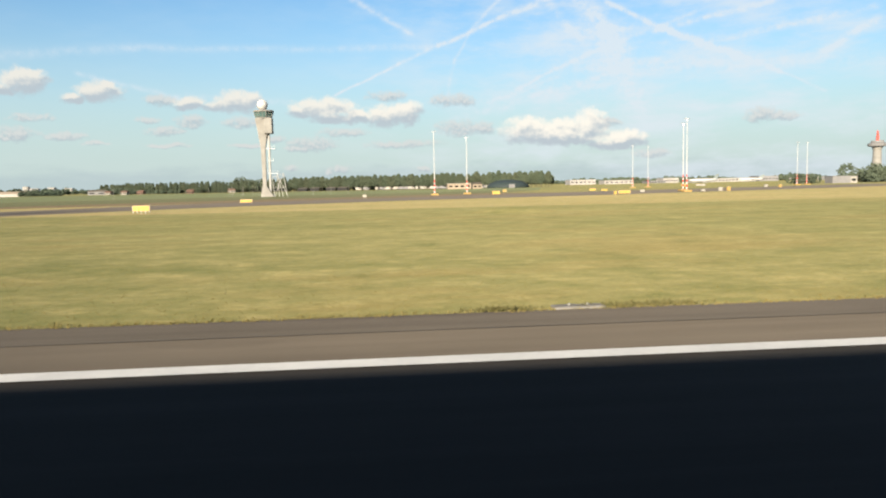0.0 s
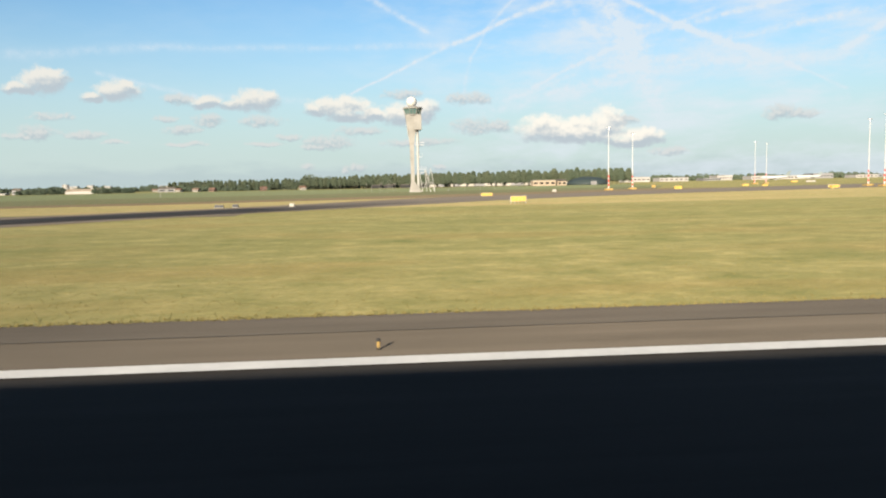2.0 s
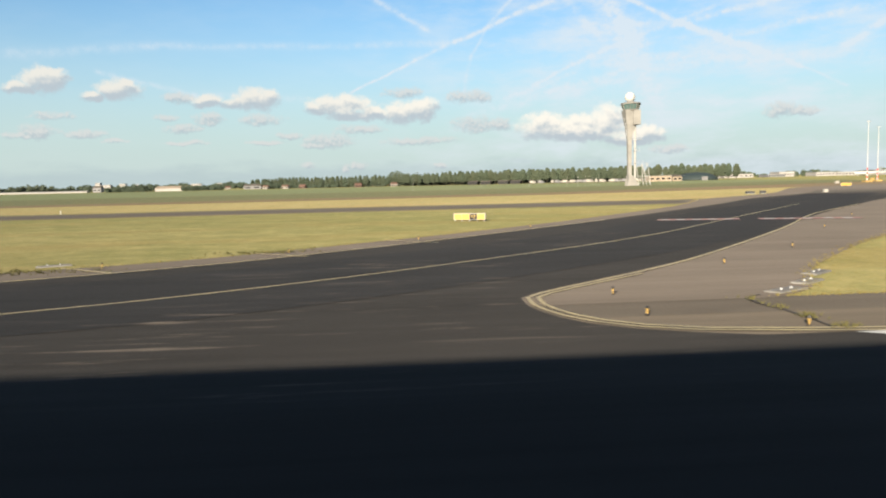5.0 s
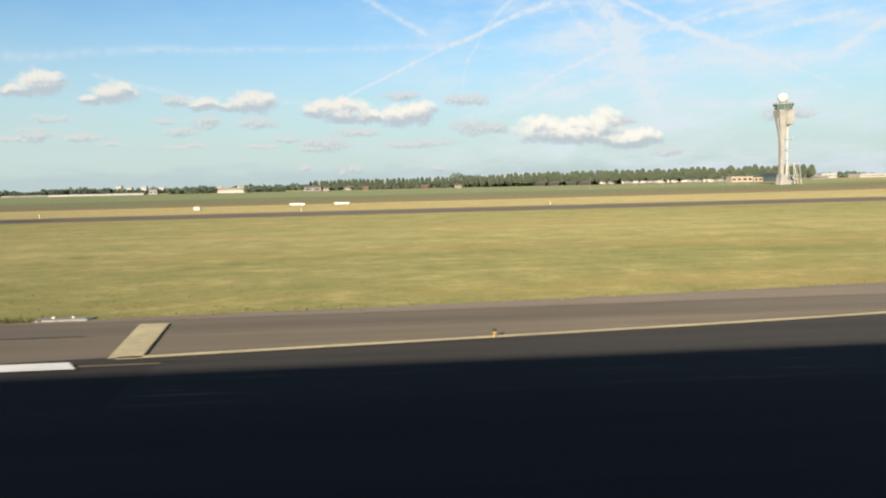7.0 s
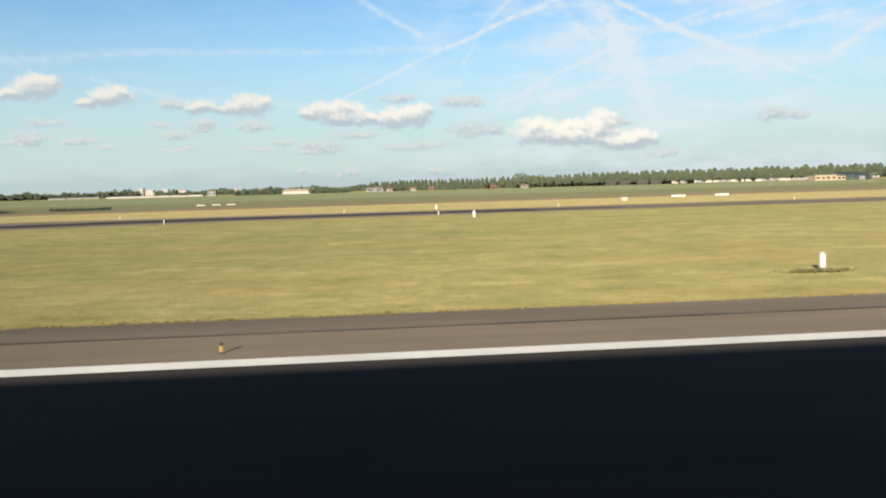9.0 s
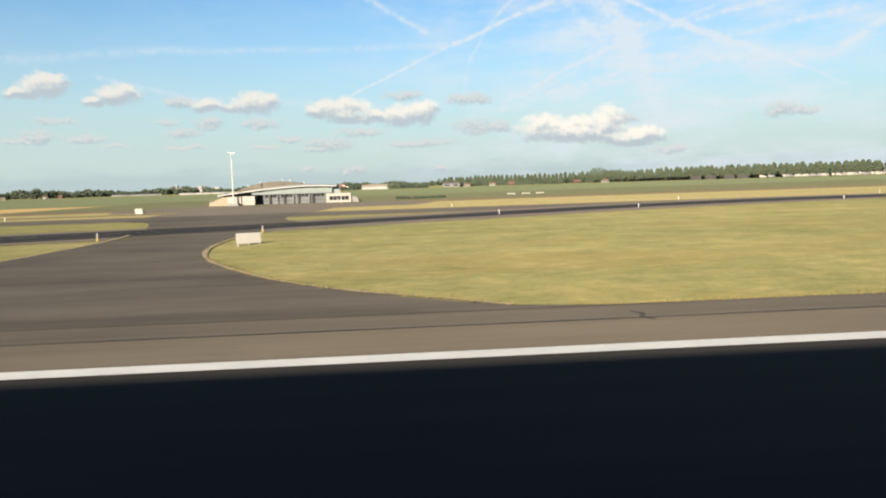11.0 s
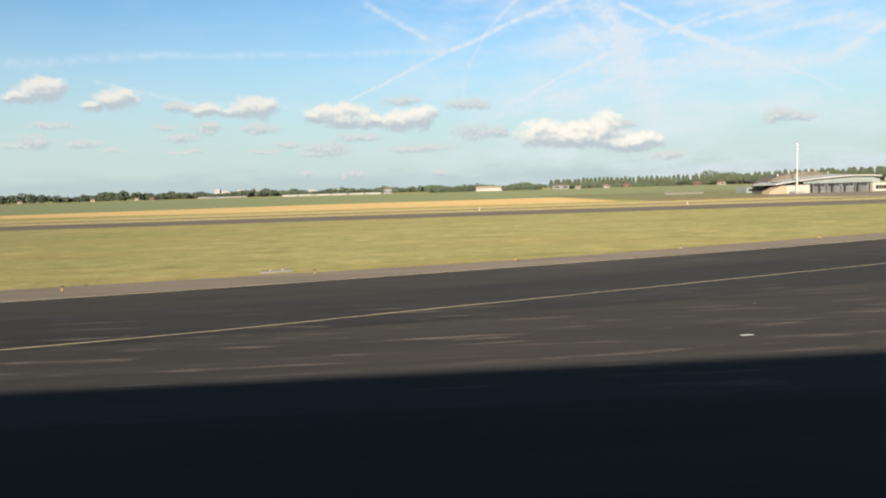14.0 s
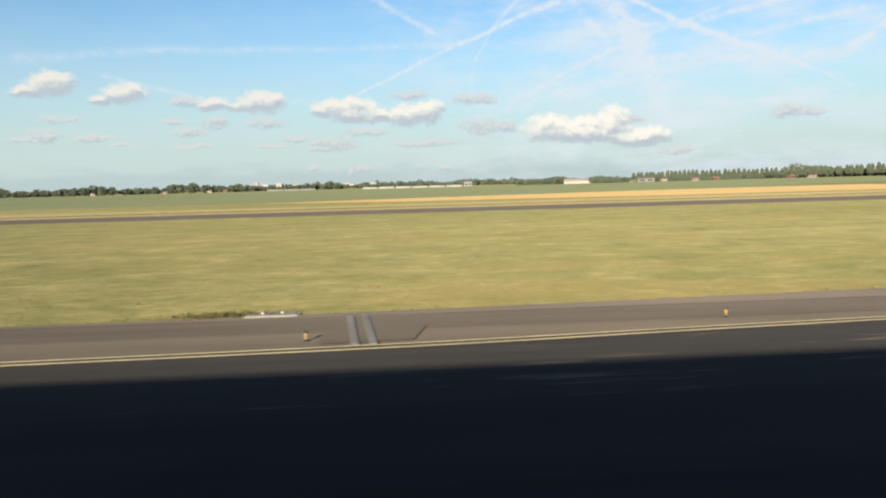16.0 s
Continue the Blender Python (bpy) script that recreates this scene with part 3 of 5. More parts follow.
# exit asphalt running into the runway
for x0, x1 in ((-114.4, -183), (-389.5, -520)):
    bm = bmesh.new()
    top = [bm.verts.new(p) for p in ((x0, 11.9, 0.033), (x0, 10.6, 0.033), (x1, 10.6, 0.033), (x1, 11.9, 0.033))]
    foot = [bm.verts.new(p) for p in ((x0 + 0.8, 11.9, 0.0125), (x0 + 0.8, 9.2, 0.0125), (x1 - 0.8, 9.2, 0.0125), (x1 - 0.8, 11.9, 0.0125))]
    bm.faces.new(top)
    for i in range(3):
        bm.faces.new((foot[i], foot[i + 1], top[i + 1], top[i]))
    bmesh.ops.recalc_face_normals(bm, faces=bm.faces)
    if sum(f.normal.z for f in bm.faces) < 0:
        bmesh.ops.reverse_faces(bm, faces=bm.faces)
    tagged(obj("exit_taxiway", bm, EXIT), "dark asphalt where the exit leaves the runway", "taxiway", kind="structure")

# darker, newer asphalt along the exits' centre lines
ribbon("dark_asphalt_strip", [(-158, 12.3), (-148, 13.2), (-140, 15.0), (-132.3, 17.6), (-127, 20.0), (-120.5, 24.6), (-110, 34), (-97, 50), (-84, 66), (-73, 81), (-60, 97)], 4.3, 0.036, EXIT_NEW, "darker newer asphalt along the exit centre line", "pavement", taper=0.22)
ribbon("dark_asphalt_strip", [(-470, 12.0), (-450, 12.6), (-436, 13.9), (-422.5, 16.0), (-413.8, 17.9), (-401, 21.8), (-386, 27.3), (-370, 34.8), (-345, 46.5), (-313, 58.6), (-297, 66), (-279, 74.4), (-257, 78.9), (-225, 79.6)], 3.0, 0.036, EXIT_NEW, "darker newer asphalt along the exit centre line", "pavement", taper=0.3)

# parallel taxiway
sheet("taxiway_shoulder", [(-1100, 73), (-60, 74), (-60, 87.5), (-1100, 85.5)], 0.012, SHOULDER, "pale asphalt shoulder of the parallel taxiway", "pavement")
sheet("parallel_taxiway", [(-1100, 76.6), (-62, 77.4), (-78, 83.8), (-1100, 81.8)], 0.016, TAXI, "dark asphalt taxiway parallel to the runway", "taxiway")

# connector between runway and hangar apron
left_c = [(-338, 15.7), (-333, 16.2), (-329.2, 19.6), (-326.6, 24.4), (-324.8, 30.6), (-324.3, 43), (-325.6, 55), (-330, 70), (-334, 76), (-334.5, 92), (-335, 104)]
right_c = [(-301, 15.7), (-305, 16.3), (-309.5, 20.4), (-312.4, 24.6), (-315.3, 31), (-316.6, 38), (-316.6, 48), (-315, 60), (-317.6, 72), (-317, 92), (-316, 104)]
sheet("connector_taxiway", [*spline(left_c), *reversed(spline(right_c))], 0.024, CONNECT, "brown-grey worn asphalt taxiway crossing to the hangar", "taxiway")
sheet("apron", [(-346, 104), (-336, 103), (-335.5, 86), (-316.5, 86), (-315, 103), (-304, 106), (-300, 118), (-306, 136), (-345, 136), (-350, 118)], 0.030, APRON, "pale brown-grey apron before the hangar", "apron")
sheet("service_road", [(-560, 93), (-350, 96), (-335, 97), (-335, 100.5), (-350, 99.5), (-560, 96)], 0.012, CONNECT, "narrow grey service road", "road")

for line in (left_c[1:8], right_c[1:8]):
    ribbon("sandy_edge", line[:6], 0.09, 0.036, SAND, "pale sandy strip between asphalt and grass", "soil", wander=0.5)

# markings
sheet("edge_line", [(500, LINE - 0.25), (500, LINE + 0.25), (-114.3, LINE + 0.25), (-113.6, LINE - 0.25)], 0.040, PAINT, "broad white painted runway edge line", "marking")
sheet("edge_line", [(-185.0, LINE - 0.25), (-185.3, LINE + 0.25), (-389.3, LINE + 0.25), (-388.7, LINE - 0.25)], 0.040, PAINT, "broad white painted runway edge line", "marking")
sheet("yellow_bar", [(-184.2, 12.0), (-184.75, 12.0), (-185.25, 15.2), (-184.65, 15.2)], 0.042, YELLOW, "wide yellow painted bar across the shoulder", "marking")
ribbon("yellow_line", [(-184.6, 12.0), (-170, 13.4), (-155, 15.9)], 0.10, 0.042, YELLOW, "thin yellow taxiway edge line")
tip_3 = [(-113, 11.8), (-116.8, 12.5), (-118.4, 13.6), (-119.05, 15.0), (-119.15, 16.3), (-118.65, 17.4), (-115.2, 20.6)]
tip_2 = [(-388.4, 11.85), (-391.35, 12.5), (-393.0, 13.75), (-393.88, 15.4), (-393.95, 16.4), (-393.38, 17.9), (-391.8, 19.3), (-389, 20.4)]
for tip in (tip_3, tip_2):
    middle = Vector((tip[3][0] + 7, 16.2))
    for inset in (0.0, 0.24):
        ribbon("yellow_line", [tuple(Vector(p) + (middle - Vector(p)).normalized() * inset) for p in tip], 0.052, 0.042, YELLOW, "yellow painted double line round the exit tip")
ribbon("yellow_line", [(-115.2, 20.6), (-111.1, 25), (-102.3, 36), (-92.3, 49.5), (-80.8, 62)], 0.06, 0.042, YELLOW, "thin yellow taxiway edge line")
ribbon("yellow_line", [(-150, 16.9), (-138.3, 21.2), (-130, 25.5), (-124.5, 30.2), (-119, 35.7), (-108, 47.8)], 0.07, 0.042, YELLOW, "thin yellow taxiway edge line")
ribbon("yellow_line", [(-180, 1.6), (-163, 4.8), (-148, 9.5), (-140, 12.4), (-132.3, 16.3), (-127, 19.2), (-120.5, 24.2), (-110, 34), (-97, 50), (-84, 66)], 0.055, 0.042, YELLOW, "yellow taxiway centre line")
ribbon("yellow_line", [(-389, 20.4), (-384.9, 21.8), (-374.5, 26.3), (-357.3, 34.5), (-341, 42.6)], 0.05, 0.042, YELLOW, "thin yellow taxiway edge line")
ribbon("yellow_line", [(-540, 11.6), (-498, 12.2), (-485, 12.9), (-460, 14.95), (-441, 18.2), (-426, 20.9), (-414, 24.1), (-399.5, 28.7), (-385, 34.3)], 0.055, 0.042, YELLOW, "yellow taxiway edge line on asphalt")
ribbon("yellow_line", [(-540, 11.83), (-498, 12.45), (-485, 13.15), (-470, 14.2)], 0.05, 0.042, YELLOW, "yellow taxiway edge line on asphalt")
ribbon("yellow_line", [(-472, 3.6), (-453, 6.7), (-447, 8.0), (-422.5, 14.1), (-413.8, 17.0), (-401, 21.6), (-386, 27.3), (-370, 34.8), (-345, 46.5), (-315, 57)], 0.034, 0.042, YELLOW, "yellow taxiway centre line")
for ax, ay, bx, by in ((-134.0, 26.8, -131.5, 24.7), (-128.1, 30.7, -125.5, 28.4), (-122.6, 35.6, -120.1, 33.2), (-140.5, 23.6, -137.5, 21.8)):
    ribbon("yellow_bar", [(ax, ay), ((ax + bx) / 2, (ay + by) / 2), (bx, by)], 0.07, 0.042, YELLOW, "yellow painted bar across the exit shoulder", smooth=False)
for x, y in ((-408.9, 12.5), (-447.0, 7.7), (-474.3, 12.7)):
    sheet("white_bar", [(x - 0.12, y - 0.06), (x + 0.12, y - 0.04), (x + 0.12, y + 0.05), (x - 0.12, y + 0.03)], 0.048, PAINT, "small white painted dash on asphalt", "marking")
ribbon("crack", [(-302.8, 14.8), (-302.6, 14.5), (-302.75, 14.25), (-302.6, 13.8)], 0.03, 0.042, SEAM, "short black crack in the shoulder", "crack", wander=0.6)
for x0, x1, y0, y1 in ((-105.2, -100.3, 45.6, 44.45), (-99.2, -93.6, 44.1, 42.4)):
    sheet("red_mark", [(x0, y0), (x1, y1), (x1 + 0.4, y1 + 1.1), (x0 + 0.4, y0 + 1.1)], 0.044, RED, "red and white painted runway ahead mark", "marking")
for x0, x1, y0, y1 in ((-356, -352.6, 47.6, 46.2), (-351.9, -347.2, 42.7, 40.6)):
    sheet("red_mark", [(x0, y0), (x1, y1), (x1 + 0.3, y1 + 1.2), (x0 + 0.3, y0 + 1.2)], 0.044, RED, "red and white painted runway ahead mark", "marking")
# runway holding position: worn yellow ladder across the exit
for a, b in (((-356.2, 48.0), (-348.2, 35.2)), ((-355.0, 48.4), (-347.0, 35.6))):
    for i in range(12):
        u, v = i / 12, (i + 0.62) / 12
        ribbon("yellow_line", [(a[0] + (b[0] - a[0]) * w, a[1] + (b[1] - a[1]) * w) for w in (u, (u + v) / 2, v)], 0.14, 0.043, YELLOW, "worn yellow dash of the holding line", smooth=False)
# worn white figures on the red marks, not legible
for x0, y0, dx, dy, n in ((-104.9, 45.8, 0.95, -0.22, 5), (-98.8, 44.3, 1.08, -0.32, 5), (-355.6, 47.9, 0.75, -0.3, 4), (-351.5, 43.1, 0.85, -0.4, 5)):
    for i in range(n):
        x, y = x0 + dx * i, y0 + dy * i
        sheet("white_bar", [(x, y), (x + dx * 0.55, y + dy * 0.55), (x + dx * 0.55 + 0.2, y + dy * 0.55 + 0.55), (x + 0.2, y + 0.55)], 0.048, PAINT, "worn white painted bar on red mark", "marking")
ribbon("crack", [(-393.2, 16.85), (-393.1, 16.1), (-392.95, 15.6), (-392.95, 15.1), (-393.03, 14.85)], 0.025, 0.042, SEAM, "short black crack in the shoulder", "crack", wander=0.5)
ribbon("crack", [(-113.8, 16.1), (-114.4, 15.6), (-114.35, 14.4), (-114.3, 13.4), (-114.45, 12.0)], 0.03, 0.034, SEAM, "open joint with soil between shoulder slabs", "crack", wander=0.5)
# sealed seams along the shoulder
rng = random.Random(5)
ribbon("seam", [(x, 14.1 + rng.uniform(-0.03, 0.03)) for x in range(40, -112, -8)], 0.02, 0.018, SEAM, "thin sealed asphalt seam along the shoulder", "seam", wander=0.5)
ribbon("seam", [(x, 14.1 + rng.uniform(-0.03, 0.03)) for x in range(-186, -390, -8)], 0.02, 0.038, SEAM, "thin sealed asphalt seam along the shoulder", "seam", wander=0.5)

# unseen wall added towards the sun, to cast the aircraft's shade band
reach = math.cos(radians(SUN_EL)) / math.sin(radians(SUN_EL)) * -SUN_WAY.y
WALL_Y, SHADE_Y = -14.6, 11.05
tagged(obj("shade_wall", boxed(-760, 260, WALL_Y - 1.0, WALL_Y, 0, (SHADE_Y - WALL_Y) / reach), SHADE_WALL), "long plain concrete wall, unseen, added to shade the runway", "wall", kind="structure")


# ---------------------------------------------------------------- control tower
def control_tower():
    t = thing("control_tower", (-35.3, 259.5, 0), "pale concrete control tower with green glass cab and white radar dome", "tower")
    # main shaft, leaning outward into the head
    bm = bmesh.new()
    prof = [(-0.80, 0.45, 0), (-0.85, 0.45, 9), (-1.0, 0.5, 16.6), (-1.55, 1.3, 21.4), (-2.4, 3.1, 26.7)]
    rings = []
    for x0, x1, z in prof:
        d = 0.75 + 1.6 * max(0, (z - 16.6) / 10)
        rings.append([bm.verts.new(p) for p in ((x0, -d, z), (x1, -d, z), (x1, d, z), (x0, d, z))])
    for lo, hi in zip(rings, rings[1:]):
        for i in range(4):
            bm.faces.new((lo[i], lo[(i + 1) % 4], hi[(i + 1) % 4], hi[i]))
    bm.faces.new(rings[-1])
    part("shaft", bm, CONCRETE, t)
    part("head", boxed(0.5, 3.15, -2.45, 2.3, 21.5, 26.7, bevel=0.1), CONCRETE, t)
    bm = bmesh.new()
    rod(bm, (1.75, -0.3, 0), (1.75, -0.3, 21.7), 0.42, 0.42, 12)
    part("lift_shaft", bm, FASCIA, t, "paler round lift shaft")
    # buttressed foot
    bm = bmesh.new()
    for s in (-1, 1):
        v = [bm.verts.new(p) for p in ((-1.5, s * 0.7, 0), (2.9, s * 0.7, 0), (0.6, s * 0.7, 3.6), (-0.82, s * 0.7, 3.6))]
        w = [bm.verts.new(p.co + Vector((0, s * 1.0, 0))) for p in v]
        bm.faces.new(v)
        bm.faces.new(w)
        for i in range(4):
            bm.faces.new((v[i], v[(i + 1) % 4], w[(i + 1) % 4], w[i]))
    bmesh.ops.recalc_face_normals(bm, faces=bm.faces)
    part("foot", bm, CONCRETE, t)
    # cab: eight-sided, leaning out
    c = Vector((0.3, 0, 0))
    base, top, z0, z1 = 2.8, 3.35, 26.95, 28.8
    bm = bmesh.new()
    lathe(bm, [(2.7, 26.4), (2.95, 26.9), (2.8, 26.95)], 8, c)
    part("cab_floor", bm, CONCRETE_2, t)
    for i in range(8):
        a0, a1 = (i + 0.5) * math.tau / 8, (i + 1.5) * math.tau / 8
        p = [c + Vector((r * math.cos(a), r * math.sin(a), z)) for r, a, z in ((base, a0, z0), (base, a1, z0), (top, a1, z1), (top, a0, z1))]
        for j in range(2):
            bm = bmesh.new()
            q = [p[0].lerp(p[1], j / 2 + 0.03), p[0].lerp(p[1], j / 2 + 0.47), p[3].lerp(p[2], j / 2 + 0.47), p[3].lerp(p[2], j / 2 + 0.03)]
            inner = [x - (x - c) * 0.02 for x in q]
            a = [bm.verts.new(x) for x in q]
            b = [bm.verts.new((x.x, x.y, y.z)) for x, y in zip(inner, q)]
            bm.faces.new(a)
            bm.faces.new(b[::-1])
            for m in range(4):
                bm.faces.new((a[m], b[m], b[(m + 1) % 4], a[(m + 1) % 4]))
            part("cab_pane", bm, CAB_GLASS, t, "tinted green glass")
        bm = bmesh.new()
        rod(bm, p[0], p[3], 0.11, 0.11, 6)
        rod(bm, p[0].lerp(p[1], 0.5), p[3].lerp(p[2], 0.5), 0.07, 0.07, 6)
        part("mullion", bm, CONCRETE_2, t)
    bm = bmesh.new()
    lathe(bm, [(3.3, 28.75), (3.5, 28.8), (3.52, 29.15), (3.2, 29.3), (1.4, 29.6), (1.3, 29.8)], 16, c)
    part("cab_roof", bm, CONCRETE_2, t)
    bm = bmesh.new()
    lathe(bm, [(1.2, 26.9), (1.2, 28.8)], 8, c)
    part("cab_core", bm, DARK, t)
    bm = bmesh.new()
    bmesh.ops.create_icosphere(bm, subdivisions=4, radius=1.82, matrix=Matrix.Translation((0.0, 0, 31.25)))
    part("radar_dome", bm, WHITE_STEEL, t, "round white radar dome", smooth=True)
    # service platforms on the lift shaft
    for z, x0, x1 in ((16.3, 0.9, 4.0), (12.2, 1.2, 3.2), (7.9, 1.2, 4.6)):
        bm = bmesh.new()
        box(bm, x0, x1, -1.0, 0.8, z, z + 0.14)
        for x in (x0, (x0 + x1) / 2, x1):
            rod(bm, (x, -1.0, z), (x, -1.0, z + 0.9), 0.04, 0.04, 5)
        rod(bm, (x0, -1.0, z + 0.9), (x1, -1.0, z + 0.9), 0.04, 0.04, 5)
        part("platform", bm, STEEL, t)
    # sloping struts beside the foot
    feet = ((3.1, -0.4), (4.7, -0.6), (6.0, -0.8), (7.4, -0.6))
    for i, (x, y) in enumerate(feet):
        bm = bmesh.new()
        head = ((2.4, -0.3, 6.6), (4.1, -0.5, 7.6), (4.3, -0.5, 7.6), (6.2, -0.6, 7.9))[i]
        rod(bm, (x, y, 0), head, 0.12, 0.10, 8)
        part("strut", bm, FASCIA, t)
    for a, b in (((3.1, -0.4, 0), (6.2, -0.6, 7.9)), ((4.1, -0.5, 7.6), (7.4, -0.6, 0)), ((2.4, -0.3, 6.6), (6.2, -0.6, 7.9)), ((2.6, -0.3, 3.2), (6.9, -0.6, 3.2))):
        bm = bmesh.new()
        rod(bm, a, b, 0.08, 0.08, 8)
        part("brace", bm, FASCIA, t)
    bm = bmesh.new()
    rod(bm, (-1.05, -0.5, 17), (-2.1, -0.5, 24), 0.07, 0.07, 6)
    part("cable_duct", bm, STEEL, t)


control_tower()


# ---------------------------------------------------------------- masts, signs, lamps
def light_mast(at, height, label, banded=True, base=True):
    t = thing("light_mast", at, label, "light mast", "floodlight masts")
    bands = 7 if banded else 1
    low = height * 0.24
    for i in range(bands):
        z0, z1 = low * i / bands, low * (i + 1) / bands
        bm = bmesh.new()
        rod(bm, (0, 0, z0), (0, 0, z1), 0.22 - 0.09 * z0 / low, 0.22 - 0.09 * z1 / low, 12)
        part("band", bm, RED_STEEL if banded and i % 2 == 0 else WHITE_STEEL, t)
    bm = bmesh.new()
    rod(bm, (0, 0, low), (0, 0, height), 0.125, 0.07, 12)
    part("pole", bm, WHITE_STEEL, t)
    bm = bmesh.new()
    rod(bm, (-0.62, 0, height), (0.62, 0, height), 0.05, 0.05, 6)
    rod(bm, (0, 0, height - 0.5), (0, 0, height + 0.15), 0.13, 0.10, 8)
    part("crossarm", bm, STEEL, t)
    for x in (-0.55, -0.2, 0.2, 0.55):
        part("floodlight", boxed(x - 0.12, x + 0.12, -0.14, 0.14, height + 0.03, height + 0.18, bevel=0.03), STEEL, t)
    if base:
        part("base", boxed(-1.0, 1.0, -1.0, 1.0, 0, 0.45, bevel=0.06), LAMP_ORANGE if banded else CONCRETE, t, "orange base housing" if banded else "")
    return t


for x, y, h in ((18.5, 207.4, 17.6), (29.1, 218.1, 16.6), (81.4, 185.5, 17.3), (76.5, 172.2, 17.4), (110.0, 301.1, 17.5), (121.1, 312.7, 17.5), (171, 282, 17.0), (177, 285, 17.0)):
    light_mast((x, y, 0), h, "slim white light mast with red and white banded foot")
light_mast((-335.8, 137.5, 0), 9.5, "white light mast beside the hangar", banded=False)


def text_mesh(words, size):
    cu = bpy.data.curves.new("lettering", "FONT")
    cu.body, cu.size, cu.extrude = words, size, 0.004
    cu.align_x, cu.align_y = "CENTER", "CENTER"
    tmp = new("lettering", cu)
    me = bpy.data.meshes.new_from_object(tmp)
    bpy.data.objects.remove(tmp)
    bpy.data.curves.remove(cu)
    return me


def sign(x0, x1, y, h, label, face=SIGN_YELLOW, panels=4, text="", turn=0.0, back=False, lift=0.09):
    w = x1 - x0
    t = thing("guidance_sign", ((x0 + x1) / 2, y, 0), label, "airfield sign", "airfield signs", turn)
    part("case", boxed(-w / 2, w / 2, -0.06, 0.06, lift, lift + h, bevel=0.02), SIGN_WHITE, t, "white sheet metal case")
    step = (w - 0.10) / panels
    for i in range(panels):
        a = -w / 2 + 0.05 + i * step
        mat = SIGN_BLACK if text and i == panels // 2 else face
        part("panel", boxed(a + 0.01, a + step - 0.01, -0.075, -0.058, lift + 0.03, lift + h - 0.04), mat, t)
        if text and i == panels // 2:
            me = text_mesh(text, h * 0.72)
            me.materials.append(SIGN_YELLOW)
            ob = new("lettering", me)
            ob.parent = t
            ob.matrix_basis = pose(a + step / 2, -0.079, lift + h / 2, 90, 0, 0)
            tagged(ob, "yellow characters " + text)
    for i in range(panels + 1):
        a = -w / 2 + 0.08 + (w - 0.16) * i / panels
        bm = bmesh.new()
        rod(bm, (a, 0, 0), (a, 0, lift + 0.03), 0.03, 0.03, 6)
        part("leg", bm, STEEL, t)
    return t


Y_LABEL = "long yellow airfield guidance sign in a white case"


def grass_rise(x, y, h, rx=5.0, ry=3.2):
    bm = bmesh.new()
    bmesh.ops.create_grid(bm, x_segments=26, y_segments=16, size=1)
    for v in bm.verts:
        r2 = min(1.0, v.co.x**2 + v.co.y**2)
        v.co = Vector((x + v.co.x * rx, y + v.co.y * ry, (h + 0.02) * (1 - r2) ** 2 * (1 + r2) - 0.02))
    tagged(obj("grass_rise", bm, GRASS, smooth=True), "slight rise in the mown grass under a sign", "mound", kind="structure")


sign(-94.55, -93.0, 26.8, 0.55, Y_LABEL, lift=0.24, turn=-17)
sign(-88.5, -86.2, 33.1, 0.52, Y_LABEL, panels=6, lift=0.28, turn=-28)
sign(-117.75, -115.45, 51.3, 0.46, "yellow airfield sign with black V3 panel", panels=4, text="V3", turn=-20)
sign(-28.9, -26.8, 94.9, 0.70, Y_LABEL, lift=0.3)
sign(-25.5, -23.1, 151.2, 0.62, Y_LABEL)
sign(56.4, 59.2, 163, 0.7, Y_LABEL)
sign(-353.6, -352.2, 25.8, 0.56, Y_LABEL, panels=4, turn=-50, lift=0.22)
sign(-345.15, -342.75, 29.6, 0.52, Y_LABEL, panels=6, lift=0.22, turn=-56)
sign(-364.6, -362.3, 53.0, 0.46, "yellow airfield sign with black V2 panel", panels=4, text="V2", turn=-36)
sign(-315.2, -314.0, 36.7, 0.52, "plain white airfield sign standing in grass", face=SIGN_WHITE, panels=2, lift=0.17, turn=17)
for x, y, h in ((-93.8, 27.3, 0.17), (-87.4, 33.6, 0.2), (-352.9, 26.3, 0.13), (-344, 30.1, 0.13), (-313.2, 37.4, 0.16)):
    grass_rise(x, y, h, 4.5 if x < -320 or x > -300 else 2.6)


def marker_post(at, h, w, label):
    t = thing("marker_post", at, label, "marker post", "marker posts")
    part("post", boxed(-w / 2, w / 2, -w / 3, w / 3, 0, h, bevel=w * 0.15), WHITE_STEEL, t)
    bm = bmesh.new()
    lathe(bm, [(w * 0.55, h - 0.01), (w * 0.5, h + 0.02), (w * 0.08, h + w * 0.45)], 4)
    part("cap", bm, SIGN_WHITE, t)


sheet("bare_soil", [(-229.4, 20.0), (-228.3, 19.95), (-227.7, 20.2), (-228.4, 20.45), (-229.2, 20.35)], 0.012, plain("bare_soil", (0.09, 0.065, 0.045), 0.95, 0, 4, 0.35), "bare brown soil round the marker post", "soil")
marker_post((-228.7, 20.2, 0), 0.52, 0.15, "stout white marker post standing in grass")
marker_post((-233.3, 65.3, 0), 0.55, 0.24, "stout white marker post standing in grass")
marker_post((-234.7, 92, 0), 0.5, 0.22, "stout white marker post standing in grass")
marker_post((-91.7, 28.4, 0), 0.42, 0.03, "thin white marker post beside the sign")


